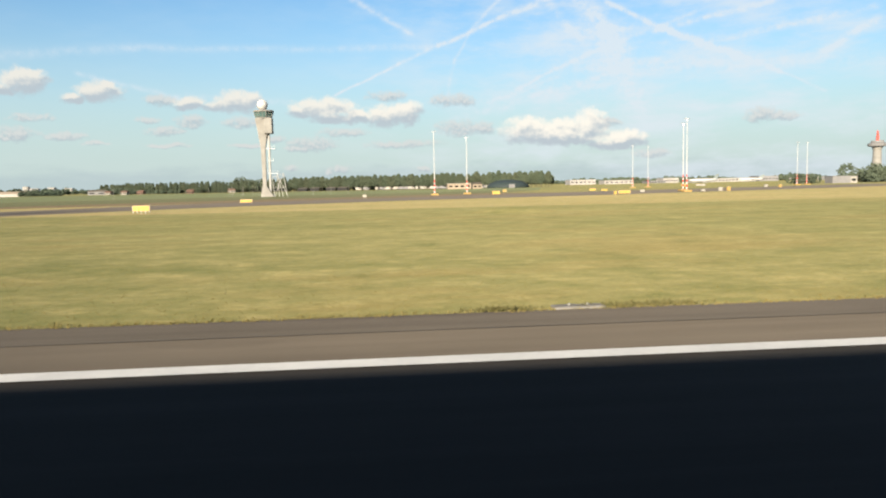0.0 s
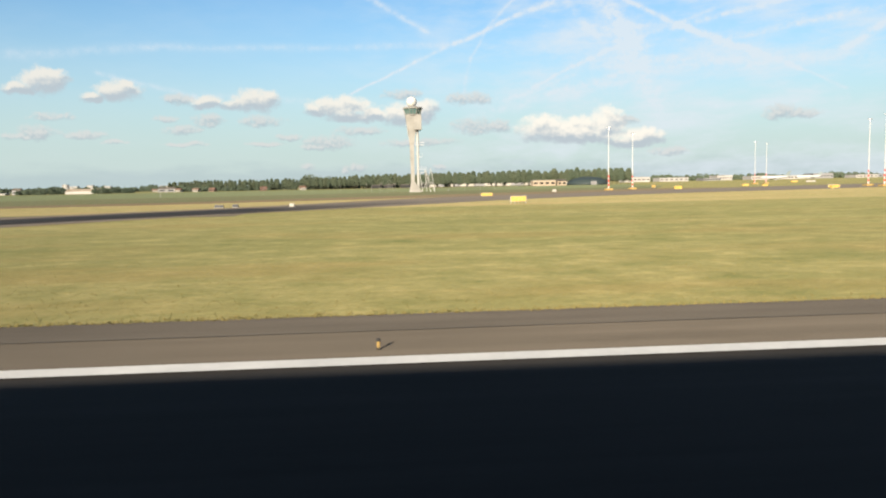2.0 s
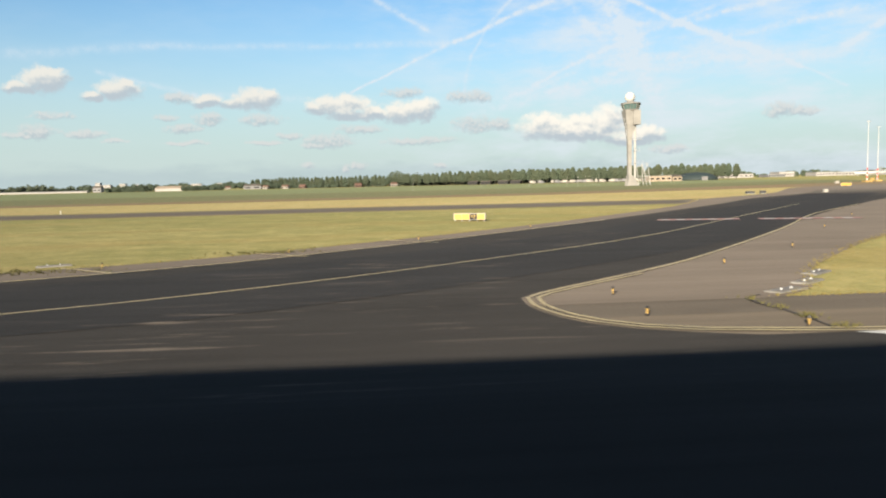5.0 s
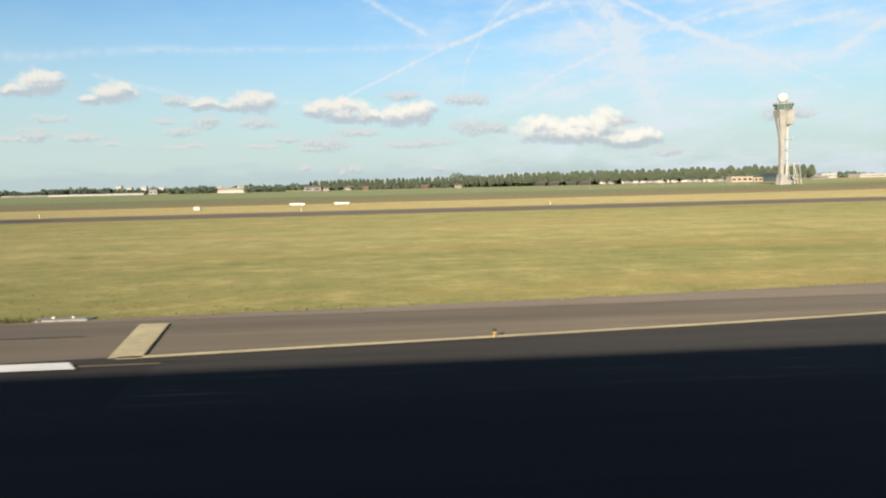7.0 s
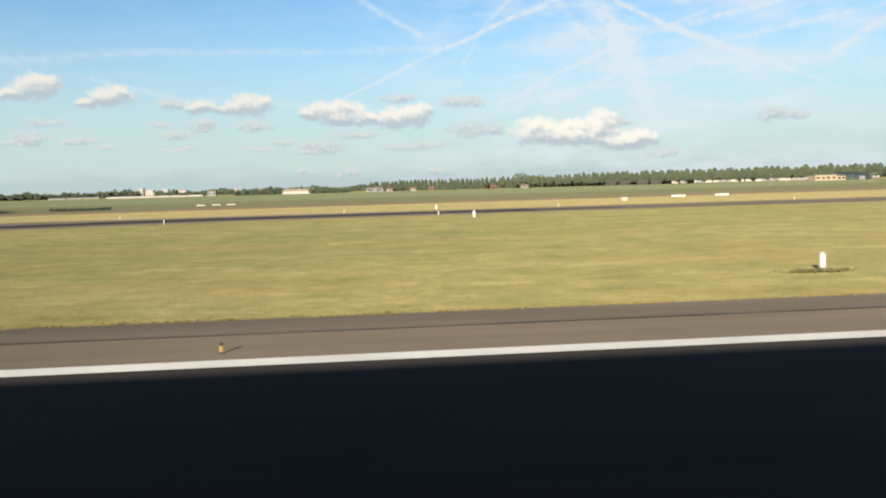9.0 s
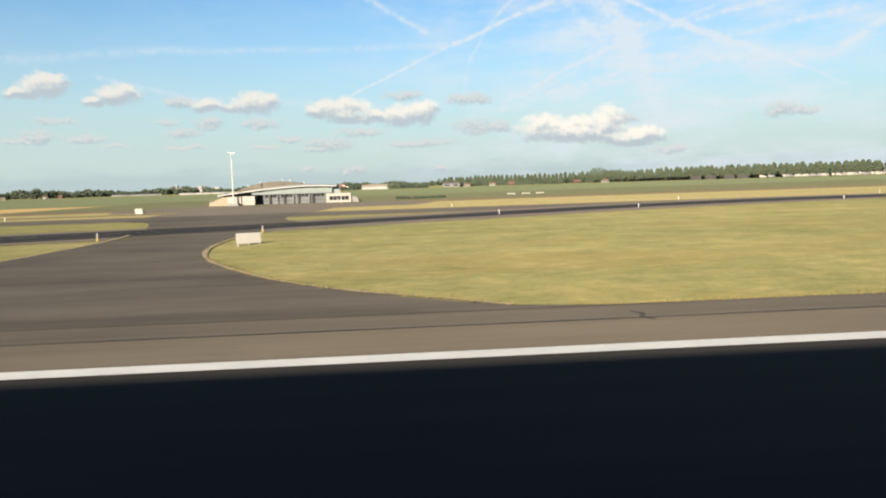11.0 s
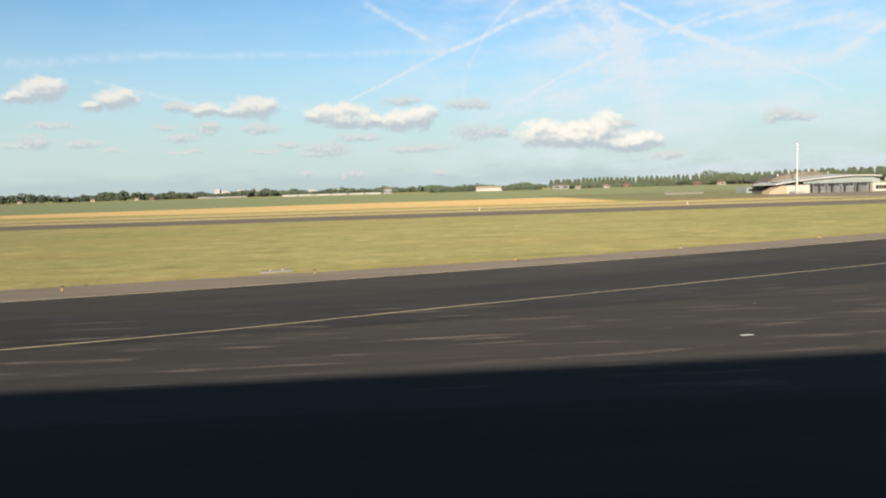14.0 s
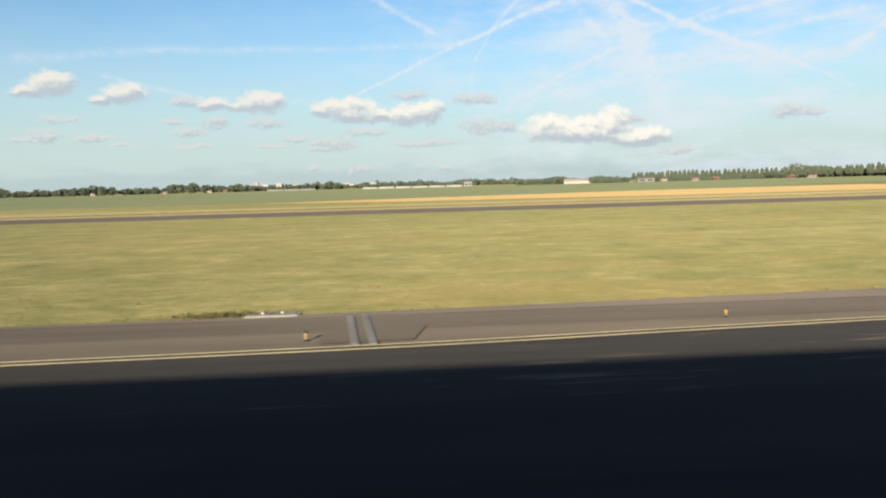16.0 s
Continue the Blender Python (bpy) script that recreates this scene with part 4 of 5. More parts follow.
def edge_lamp(at):
    t = thing("edge_lamp", at, "small amber taxi edge lamp with black cap", "edge lamp", "edge lamps")
    bm = bmesh.new()
    lathe(bm, [(0.042, 0), (0.042, 0.012), (0.02, 0.02)], 10)
    part("foot", bm, LAMP_BLACK, t)
    bm = bmesh.new()
    lathe(bm, [(0.016, 0.018), (0.021, 0.06), (0.031, 0.12), (0.033, 0.135)], 10)
    part("stem", bm, LAMP_ORANGE, t, "amber cone")
    bm = bmesh.new()
    lathe(bm, [(0.037, 0.135), (0.037, 0.15), (0.028, 0.185), (0.010, 0.195)], 10)
    part("cap", bm, LAMP_BLACK, t, "black lamp cap")
    return t


lamp = edge_lamp((-78.05, 12.5, 0.015))
spots = [(x, 12.5) for x in (21.4, -11.8, -45.1, -178.2, -211.5, -244.4, -277.4, -343.3, -375.55)]
spots += [(-111.6, 12.5), (-114.7, 12.6), (-117.2, 14.1), (-117.05, 16.85), (-111.8, 22.2), (-107, 26.7), (-100, 36), (-92, 46), (-132.4, 26.4), (-126.4, 30.2), (-120.9, 35.1), (-114, 42.5), (-144, 21.5)]
spots += [(-389.3, 12.5), (-392.2, 14.7), (-391.1, 17.65), (-381.3, 22.1), (-371.9, 27.2), (-362, 31), (-352, 36)]
spots += [(-493.45, 13.3), (-485.3, 14.0), (-478.0, 14.6), (-470, 15.2), (-462, 16.2), (-454.6, 17.2), (-446.8, 18.6), (-439.1, 20.1), (-425, 22.8), (-417.7, 25.0), (-410.5, 27.0), (-403.2, 29.4), (-395.5, 32.2), (-388, 35.4), (-380, 39), (-371, 42.4), (-360, 46.4), (-350, 50.6)]
for x, y in spots:
    copy_thing(lamp, pose(x, y, 0.03 if y > 12.6 else 0.015, 0, 0, (x * 37) % 90))


# thin white delineators beside the parallel taxiway
for x, y in ((-404, 88.6), (-378, 88.8), (-352, 88.9), (-300, 88.9), (-272, 88.6), (-246, 88.6), (-220, 88.4), (-190, 88.2), (-160, 88.2), (-298, 64.2), (-284, 68.4), (-262, 71.0), (-236, 71.8)):
    marker_post((x, y, 0), 0.42, 0.07, "thin white delineator beside the taxiway")


# concrete drain and cable covers at the grass edge
def cover_slab(at, w, d, turn=0.0):
    t = thing("cover_slab", at, "pale grey concrete drain cover at the grass edge", "drain cover", "drain covers", turn)
    for i in range(2):
        part("lid", boxed(-w / 2 + i * w / 2 + 0.01, -w / 2 + (i + 1) * w / 2 - 0.01, -d / 2, d / 2, -0.03, 0.02, bevel=0.006), SLAB, t)
    part("rim", boxed(-w / 2 - 0.05, w / 2 + 0.05, -d / 2 - 0.05, d / 2 + 0.05, -0.035, 0.008, bevel=0.004), CONCRETE_2, t)
    bm = bmesh.new()
    rod(bm, (-w * 0.2, 0, 0.015), (-w * 0.2, 0, 0.06), 0.03, 0.03, 6)
    rod(bm, (w * 0.2, 0, 0.015), (w * 0.2, 0, 0.06), 0.03, 0.03, 6)
    part("lifting_lug", bm, STEEL, t)


for x, y, turn in ((5.0, 16.1, 0), (-63, 16.1, 0), (-109.4, 16.25, 2), (-111.6, 17.9, 40), (-110.4, 19.5, 40), (-187.2, 16.2, 0), (-215.1, 16.3, 0), (-333.6, 16.0, 0), (-383.2, 16.25, 0), (-137.4, 26.3, 30), (-134.6, 27.7, 30), (-112.9, 16.6, 30), (-455.5, 20.2, 12), (-494.5, 16.15, 0), (-437.9, 22.9, 12), (-419.2, 26.6, 18)):
    cover_slab((x, y, 0.04), 1.05, 0.32, turn)

# cable duct strips across the shoulder
duct = thing("cable_duct_cover", (-492.5, 14.2, 0.015), "two pale concrete duct strips across the shoulder", "duct cover", turn=5)
for dx in (-0.16, 0.16):
    part("strip", boxed(dx - 0.07, dx + 0.07, -1.45, 1.5, -0.01, 0.03, bevel=0.006), SLAB, duct)
part("grate", boxed(-0.34, 0.34, -1.58, -1.47, -0.01, 0.02), LAMP_BLACK, duct)
sheet("asphalt_patch", [(-493.2, 12.95), (-491.5, 13.05), (-491.2, 14.4), (-491.7, 15.7), (-493.2, 15.75)], 0.027, SHOULDER_OLD, "darker asphalt patch in the shoulder", "patch")

# boxes and boards in the grass
for x, y, w, h in ((-206.2, 105.0, 0.9, 0.55), (-341.2, 102.4, 1.0, 0.75), (-66.2, 106.6, 0.8, 0.45), (-68.4, 106.2, 1.2, 0.4), (-58, 104, 0.6, 0.5)):
    dark = x > -100 and y > 106
    cab = thing("cabinet", (x, y, 0), "small dark equipment cabinet in dry grass" if dark else "small white equipment cabinet in grass", "cabinet", "equipment cabinets")
    part("body", boxed(-w / 2, w / 2, -0.25, 0.25, 0.05, h, bevel=0.03), DARK if dark else SIGN_WHITE, cab)
    part("plinth", boxed(-w / 2 - 0.05, w / 2 + 0.05, -0.3, 0.3, 0, 0.07), CONCRETE_2, cab)
for x, y in ((-193.6, 115.6), (-186.7, 114.8)):
    t = thing("marker_board", (x, y, 0), "low white marker board on short legs", "marker board", "marker boards")
    part("board", boxed(-1.15, 1.15, -0.04, 0.04, 0.18, 0.48, bevel=0.015), WHITE_STEEL, t)
    for dx in (-0.8, 0, 0.8):
        bm = bmesh.new()
        rod(bm, (dx, 0, 0), (dx, 0, 0.2), 0.035, 0.035, 6)
        part("leg", bm, STEEL, t)
for dx in (0, 3.3, 6.4):
    t = thing("marker_board", (-280.3 + dx, 162.5, 0), "low white marker board on short legs", "marker board", "marker boards")
    part("board", boxed(-0.9, 0.9, -0.04, 0.04, 0.14, 0.36, bevel=0.015), SIGN_WHITE, t)
    for sx in (-0.7, 0.7):
        bm = bmesh.new()
        rod(bm, (sx, 0, 0), (sx, 0, 0.16), 0.035, 0.035, 6)
        part("leg", bm, STEEL, t)


# lamp posts along the tower road
def lamp_post(at, h):
    t = thing("lamp_post", at, "thin pale lamp post before the dark trees", "lamp post", "lamp posts by the tower")
    bm = bmesh.new()
    rod(bm, (0, 0, 0), (0, 0, h), 0.05, 0.035, 8)
    part("pole", bm, CONCRETE_2, t)
    part("lantern", boxed(-0.09, 0.09, -0.45, 0.1, h, h + 0.1, bevel=0.03), FASCIA, t)
    return t


post = lamp_post((-52.4, 283, 0), 3.3)
for x, y, s in ((-50.3, 275, 1.0), (-47.0, 262, 1.05), (-46.4, 278, 1.15), (-44.2, 268, 1.15), (-43.4, 284, 1.1), (-42.2, 283, 1.0), (-41.4, 286, 1.0), (-63.5, 302, 1.0), (-114, 233.1, 1.15), (-88.1, 266.5, 1.0), (-21.0, 284, 1.0), (-14.5, 286, 1.0), (-8.0, 290, 1.05), (-1.5, 294, 1.0)):
    copy_thing(post, pose(x, y, 0) @ Matrix.Diagonal((1, 1, s, 1)))


# equipment round the feet of the masts
def kit_box(x, y, w, h, mat, label):
    t = thing("equipment_box", (x, y, 0), label, "equipment box", "equipment boxes by the masts")
    part("body", boxed(-w / 2, w / 2, -0.3, 0.3, 0.08, h, bevel=0.03), mat, t)
    part("lid", boxed(-w / 2 - 0.03, w / 2 + 0.03, -0.33, 0.33, h, h + 0.05), CONCRETE, t)
    for dx in (-w * 0.4, w * 0.4):
        part("foot", boxed(dx - 0.06, dx + 0.06, -0.25, 0.25, 0, 0.09), STEEL, t)


for x, y, w, h, m, lab in ((72.1, 233.7, 2.0, 0.7, SIGN_YELLOW, "low yellow sign box in grass"), (71.6, 220.2, 1.7, 0.6, SIGN_YELLOW, "low yellow sign box in grass"), (53.6, 157, 0.5, 0.75, SIGN_YELLOW, "small yellow sign box in grass"), (69.3, 182.4, 1.0, 0.6, HOUSE_WHITE, "small white equipment box in grass"), (80.5, 171.9, 0.9, 0.5, HOUSE_WHITE, "small white equipment box in grass"), (86.4, 175.1, 0.9, 0.9, HOUSE_WHITE, "white equipment box in grass"), (87.0, 172.1, 0.8, 1.05, LAMP_ORANGE, "amber equipment box in grass"), (135.6, 241.9, 1.0, 0.8, HOUSE_WHITE, "small white equipment box in grass"), (128, 220.1, 0.8, 0.9, LAMP_ORANGE, "amber equipment box in grass"), (157, 338.7, 4.5, 0.9, HOUSE_WHITE, "long low white equipment box"), (-1.0, 191.2, 1.0, 0.7, HOUSE_WHITE, "small white equipment box in grass"), (33.8, 194.8, 2.0, 0.9, SIGN_YELLOW, "low yellow sign box in grass"), (45.1, 243.8, 1.2, 0.9, LAMP_ORANGE, "amber equipment box in grass"), (150.1, 341, 3.0, 0.9, SIGN_YELLOW, "low yellow sign box in grass")):
    kit_box(x, y, w, h, m, lab)


def airliner(at, turn):
    t = thing("airliner", at, "white parked airliner on the far apron", "airliner", "far parked airliners", turn)
    bm = bmesh.new()
    prof = [(-13, 0.15, 2.9), (-12.4, 0.75, 2.7), (-10.5, 1.3, 2.5), (4, 1.3, 2.5), (9, 0.9, 2.85), (12.5, 0.25, 3.3)]
    rings = [[bm.verts.new((x, r * math.cos(a), z + r * math.sin(a))) for a in (math.tau * i / 14 for i in range(14))] for x, r, z in prof]
    for lo, hi in zip(rings, rings[1:]):
        for i in range(14):
            bm.faces.new((lo[i], lo[(i + 1) % 14], hi[(i + 1) % 14], hi[i]))
    bm.faces.new(rings[0])
    bm.faces.new(rings[-1])
    bmesh.ops.recalc_face_normals(bm, faces=bm.faces)
    part("fuselage", bm, WHITE_STEEL, t, smooth=True)
    for side in (-1, 1):
        bm = bmesh.new()
        v = [bm.verts.new(p) for p in ((-3, side * 0.9, 1.9), (2, side * 0.9, 1.9), (5.4, side * 11.5, 2.6), (4.0, side * 11.5, 2.6))]
        w = [bm.verts.new(p.co + Vector((0, 0, 0.25))) for p in v]
        bm.faces.new(v)
        bm.faces.new(w[::-1])
        for i in range(4):
            bm.faces.new((v[i], w[i], w[(i + 1) % 4], v[(i + 1) % 4]))
        bmesh.ops.recalc_face_normals(bm, faces=bm.faces)
        part("wing", bm, STEEL, t)
        bm = bmesh.new()
        rod(bm, (-3.2, side * 3.8, 1.25), (0.2, side * 3.8, 1.35), 0.7, 0.45, 12)
        part("engine", bm, FASCIA, t)
        bm = bmesh.new()
        rod(bm, (0.8, side * 1.6, 0), (0.8, side * 1.6, 1.9), 0.3, 0.2, 8)
        part("wheel_leg", bm, STEEL, t)
    bm = bmesh.new()
    rod(bm, (-9.8, 0, 0), (-9.8, 0, 1.6), 0.2, 0.15, 8)
    part("wheel_leg", bm, STEEL, t)
    bm = bmesh.new()
    v = [bm.verts.new(p) for p in ((7.6, -0.12, 3.6), (12.0, -0.12, 3.5), (13.6, -0.1, 7.4), (11.6, -0.1, 7.4))]
    w = [bm.verts.new(p.co + Vector((0, 0.24, 0))) for p in v]
    bm.faces.new(v)
    bm.faces.new(w[::-1])
    for i in range(4):
        bm.faces.new((v[i], w[i], w[(i + 1) % 4], v[(i + 1) % 4]))
    bmesh.ops.recalc_face_normals(bm, faces=bm.faces)
    part("tail_fin", bm, CLADDING, t)


airliner((270, 577, 0), 8)
airliner((430, 800, 0), -20)


# ---------------------------------------------------------------- hangar
def hangar():
    t = thing("hangar", (-327.5, 141, 0), "low hangar with curved roof, pale fascia and dark doors", "hangar")
    # curved roof over the doors, rising to the right
    n = 24

    def roof_z(u):
        return 1.95 + 1.5 * math.sin(min(1, u * 1.05) * math.pi * 0.5) ** 0.9 - 0.25 * max(0, u - 0.75) / 0.25

    bm = bmesh.new()
    rows = []
    for i in range(n + 1):
        u = i / n
        x, z = -11.6 + 21.9 * u, roof_z(u)
        rows.append([bm.verts.new(p) for p in ((x, -1.6, z - 0.22), (x, -1.6, z), (x, 7.5, z + 0.45 * math.sin(u * math.pi)), (x, 7.5, z - 0.3))])
    for lo, hi in zip(rows, rows[1:]):
        for i in range(4):
            bm.faces.new((lo[i], lo[(i + 1) % 4], hi[(i + 1) % 4], hi[i]))
    bm.faces.new(rows[0][::-1])
    bm.faces.new(rows[-1])
    bmesh.ops.recalc_face_normals(bm, faces=bm.faces)
    part("roof", bm, FASCIA, t, "curved roof with pale edge")
    # rear vault behind it
    bm = bmesh.new()
    rows = []
    for i in range(n + 1):
        u = i / n
        x, z = -10.2 + 17.5 * u, 2.0 + 2.3 * math.sin(u * math.pi) ** 0.7
        rows.append([bm.verts.new(p) for p in ((x, 5, 0.2), (x, 5, z), (x, 10.5, z), (x, 10.5, 0.2))])
    for lo, hi in zip(rows, rows[1:]):
        for i in range(4):
            bm.faces.new((lo[i], lo[(i + 1) % 4], hi[(i + 1) % 4], hi[i]))
    bm.faces.new(rows[0][::-1])
    bm.faces.new(rows[-1])
    bmesh.ops.recalc_face_normals(bm, faces=bm.faces)
    part("vault", bm, ROOF_GREY, t, "weathered brown vaulted roof")
    for x in (-7.2, -4.8, -0.6, 0.9, 3.6):
        bm = bmesh.new()
        z = 2.0 + 2.3 * math.sin((x + 10.2) / 17.5 * math.pi) ** 0.7
        rod(bm, (x, 5.6, z - 0.3), (x, 5.6, z + 0.55), 0.13, 0.13, 8)
        part("vent_pipe", bm, FASCIA, t, "short pale vent pipe")
    # cladding between doors and roof
    bm = bmesh.new()
    rows = []
    for i in range(n + 1):
        u = 0.28 + 0.68 * i / n
        x = -11.6 + 21.9 * u
        rows.append([bm.verts.new(p) for p in ((x, -0.9, 1.85), (x, -0.9, roof_z(u) - 0.2), (x, -0.6, roof_z(u) - 0.2), (x, -0.6, 1.85))])
    for lo, hi in zip(rows, rows[1:]):
        for i in range(4):
            bm.faces.new((lo[i], lo[(i + 1) % 4], hi[(i + 1) % 4], hi[i]))
    bm.faces.new(rows[0][::-1])
    bm.faces.new(rows[-1])
    bmesh.ops.recalc_face_normals(bm, faces=bm.faces)
    part("cladding", bm, CLADDING, t, "pale green-grey cladding")
    part("rear_wall", boxed(-11, 10.2, 1.0, 1.3, 0, 2.4), DARK, t)
    # sliding doors and dark posts
    for i in range(4):
        a = -3.4 + i * 2.95
        d = part("door", boxed(a, a + 2.75, -0.55, -0.4, 0.02, 1.86, bevel=0.02), DOOR, t)
        for z in (0.62, 1.24):
            part("rail", boxed(a + 0.05, a + 2.7, -0.60, -0.55, z - 0.04, z + 0.04), DARK, d)
        for j in range(3):
            x = a + 0.35 + j * 0.75
            part("door_pane", boxed(x, x + 0.6, -0.575, -0.545, 1.32, 1.72), DARK_GLASS, d)
    for i in range(6):
        a = -4.75 + i * 2.65
        part("post", boxed(a - 0.16, a + 0.16, -0.85, -0.5, 0, 1.95, bevel=0.02), LAMP_BLACK, t)
    # white blocks and sloping end wall
    part("annex", boxed(-9.7, -7.2, -2.2, 0.4, 0, 1.62, bevel=0.04), HOUSE_WHITE, t, "white rendered block")
    part("annex", boxed(-7.05, -4.75, -1.9, 0.4, 0, 1.66, bevel=0.04), HOUSE_WHITE, t, "white rendered block")
    bm = bmesh.new()
    v = [bm.verts.new(p) for p in ((-13.1, -2.0, 0), (-9.75, -2.0, 0), (-9.75, -2.0, 1.6), (-10.6, -2.0, 1.55), (-12.9, -2.0, 0.6))]
    w = [bm.verts.new(p.co + Vector((0, 3, 0))) for p in v]
    bm.faces.new(v)
    bm.faces.new(w[::-1])
    for i in range(5):
        bm.faces.new((v[i], w[i], w[(i + 1) % 5], v[(i + 1) % 5]))
    bmesh.ops.recalc_face_normals(bm, faces=bm.faces)
    part("ramp_wall", bm, HOUSE_BEIGE, t, "sloping beige end wall")
    # small office with a window band
    o = part("office", boxed(8.35, 12.95, -1.7, 1.5, 0, 1.72, bevel=0.04), HOUSE_WHITE, t, "small white office block")
    for i in range(5):
        a = 8.95 + i * 0.74
        part("window_pane", boxed(a, a + 0.66, -1.725, -1.69, 0.45, 1.18), DARK_GLASS, o)
    part("gable", boxed(9.4, 10.9, -0.2, 3.0, 1.75, 2.9, bevel=0.05), CLADDING, t)
    bm = bmesh.new()
    v = [bm.verts.new(p) for p in ((12.97, -1.2, 0), (14.4, -1.2, 0), (14.1, -1.2, 0.9), (12.97, -1.2, 1.2))]
    w = [bm.verts.new(p.co + Vector((0, 2.2, 0))) for p in v]
    bm.faces.new(v)
    bm.faces.new(w[::-1])
    for i in range(4):
        bm.faces.new((v[i], w[i], w[(i + 1) % 4], v[(i + 1) % 4]))
    bmesh.ops.recalc_face_normals(bm, faces=bm.faces)
    part("side_wall", bm, CONCRETE_2, t)


hangar()

wing = thing("rear_building", (-328.6, 160, 0), "low dark building behind the hangar", "building")
part("wall", boxed(-6.0, 3.5, 0, 5, 0, 1.25, bevel=0.04), CLADDING, wing)
part("core", boxed(-1.6, 1.4, 1, 6, 1.25, 2.5, bevel=0.04), DARK_GLASS, wing, "dark glazed upper floor")
part("roof", boxed(-3.0, 2.0, 0.2, 6.6, 2.5, 2.85, bevel=0.05), DARK, wing, "dark overhanging flat roof")
for i in range(4):
    part("window", boxed(-5.5 + i * 2.2, -4.0 + i * 2.2, -0.04, 0.02, 0.4, 0.95), DARK_GLASS, wing)

culvert = thing("culvert", (-343.5, 173, 0), "low pale concrete culvert wall with a rail in grass", "culvert")
part("wall", boxed(-5.0, 4.6, -0.3, 0.3, 0, 0.36, bevel=0.04), SLAB, culvert)
part("rail", boxed(-4.9, 4.5, -0.04, 0.04, 0.70, 0.76), SLAB, culvert)
for i in range(6):
    part("rail_post", boxed(-4.8 + i * 1.82, -4.7 + i * 1.82, -0.04, 0.04, 0.34, 0.71), SLAB, culvert)

stake = thing("marker_stake", (-332.15, 16.4, 0), "white marker stake with a red band in grass", "marker stake")
for z0, z1, r, m in ((0, 0.36, 0.024, SIGN_WHITE), (0.36, 0.47, 0.034, RED_STEEL), (0.47, 0.52, 0.03, SIGN_WHITE)):
    bm = bmesh.new()
    rod(bm, (0, 0, z0), (0.015, 0, z1), r, r, 8)
    part("band", bm, m, stake)

for x, y in ((-325.2, 45.6), (-315.9, 48.6)):
    t = thing("marker_stub", (x, y, 0.02), "short orange and white marker stub at the grass corner", "marker stub", "marker stubs")
    bm = bmesh.new()
    rod(bm, (0, 0, 0), (0, 0, 0.17), 0.09, 0.06, 8)
    part("foot", bm, LAMP_ORANGE, t)
    bm = bmesh.new()
    rod(bm, (0, 0, 0.17), (0, 0, 0.46), 0.05, 0.035, 8)
    part("post", bm, SIGN_WHITE, t)

FADED_RED = plain("faded_red", (0.36, 0.12, 0.09), 0.6, 0, 2, 0.15)
sock = thing("windsock", (-315.2, 119.5, 0), "red and white windsock on a striped pole", "windsock")
for i in range(6):
    bm = bmesh.new()
    rod(bm, (0, 0, i * 0.55), (0, 0, i * 0.55 + 0.55), 0.036, 0.032, 8)
    part("pole", bm, WHITE_STEEL if i % 2 else FADED_RED, sock)
for i in range(4):
    bm = bmesh.new()
    x0, x1 = 0.08 + i * 0.3, 0.38 + i * 0.3
    rod(bm, (x0, 0, 3.2 - x0 * 0.35), (x1, 0, 3.2 - x1 * 0.35), 0.19 - 0.025 * i, 0.165 - 0.025 * i, 12)
    part("sleeve", bm, FADED_RED if i % 2 == 0 else WHITE_STEEL, sock)


# ---------------------------------------------------------------- far buildings
def block(name, at, size, mat, label, category, windows=0, roof=None, turn=0.0, group=""):
    """A plain far building: walls, roof edge and a row of windows for each storey."""
    w, d, h = size
    t = thing(name, at, label, category, group, turn)
    part("wall", boxed(-w / 2, w / 2, -d / 2, d / 2, 0, h, bevel=0.05), mat, t)
    if roof is None:
        part("roof", boxed(-w / 2 - 0.15, w / 2 + 0.15, -d / 2 - 0.15, d / 2 + 0.15, h, h + 0.25), FAR_GREY, t)
    else:
        bm = bmesh.new()
        r = roof
        v = [bm.verts.new(p) for p in ((-w / 2 - 0.3, -d / 2 - 0.3, h), (w / 2 + 0.3, -d / 2 - 0.3, h), (w / 2 + 0.3, d / 2 + 0.3, h), (-w / 2 - 0.3, d / 2 + 0.3, h), (-w / 2, 0, h + r), (w / 2, 0, h + r))]
        for f in ((3, 2, 1, 0), (0, 1, 5, 4), (2, 3, 4, 5), (1, 2, 5), (3, 0, 4)):
            bm.faces.new([v[i] for i in f])
        part("roof", bm, TILE if mat in (BRICK, HOUSE_WHITE) else FAR_WHITE if name == "greenhouse" else HOUSE_BEIGE if mat == FAR_WHITE else ROOF_GREY, t)
    storeys = max(1, int(h / 3))
    for s in range(storeys if windows else 0):
        for i in range(windows):
            x = -w / 2 + w * (i + 0.5) / windows
            z = h * (s + 0.5) / storeys
            part("window", boxed(x - w / windows * 0.3, x + w / windows * 0.3, -d / 2 - 0.06, -d / 2 + 0.02, z - 0.55, z + 0.55), DARK_GLASS, t)
    return t


block("shed", (58, 480, 0), (15, 8, 3.6), HOUSE_BEIGE, "long low beige shed before the trees", "shed", 4)
block("shed", (70, 481, 0), (6, 7, 3.0), HOUSE_BEIGE, "low beige shed with brown roof", "shed", 2, 1.2)
dome = thing("dome_shed", (96, 509, 0), "dark green round-roofed store before the trees", "store")
bm = bmesh.new()
lathe(bm, [(15, 0), (14.6, 1.5), (12.5, 3.4), (8, 4.9), (3, 5.6), (0.3, 5.7)], 24)
part("shell", bm, plain("dark_green_sheet", (0.030, 0.042, 0.042), 0.6), dome, smooth=True)
part("door", boxed(-2, 2, -15.1, -14.6, 0, 2.6), FAR_GREY, dome)
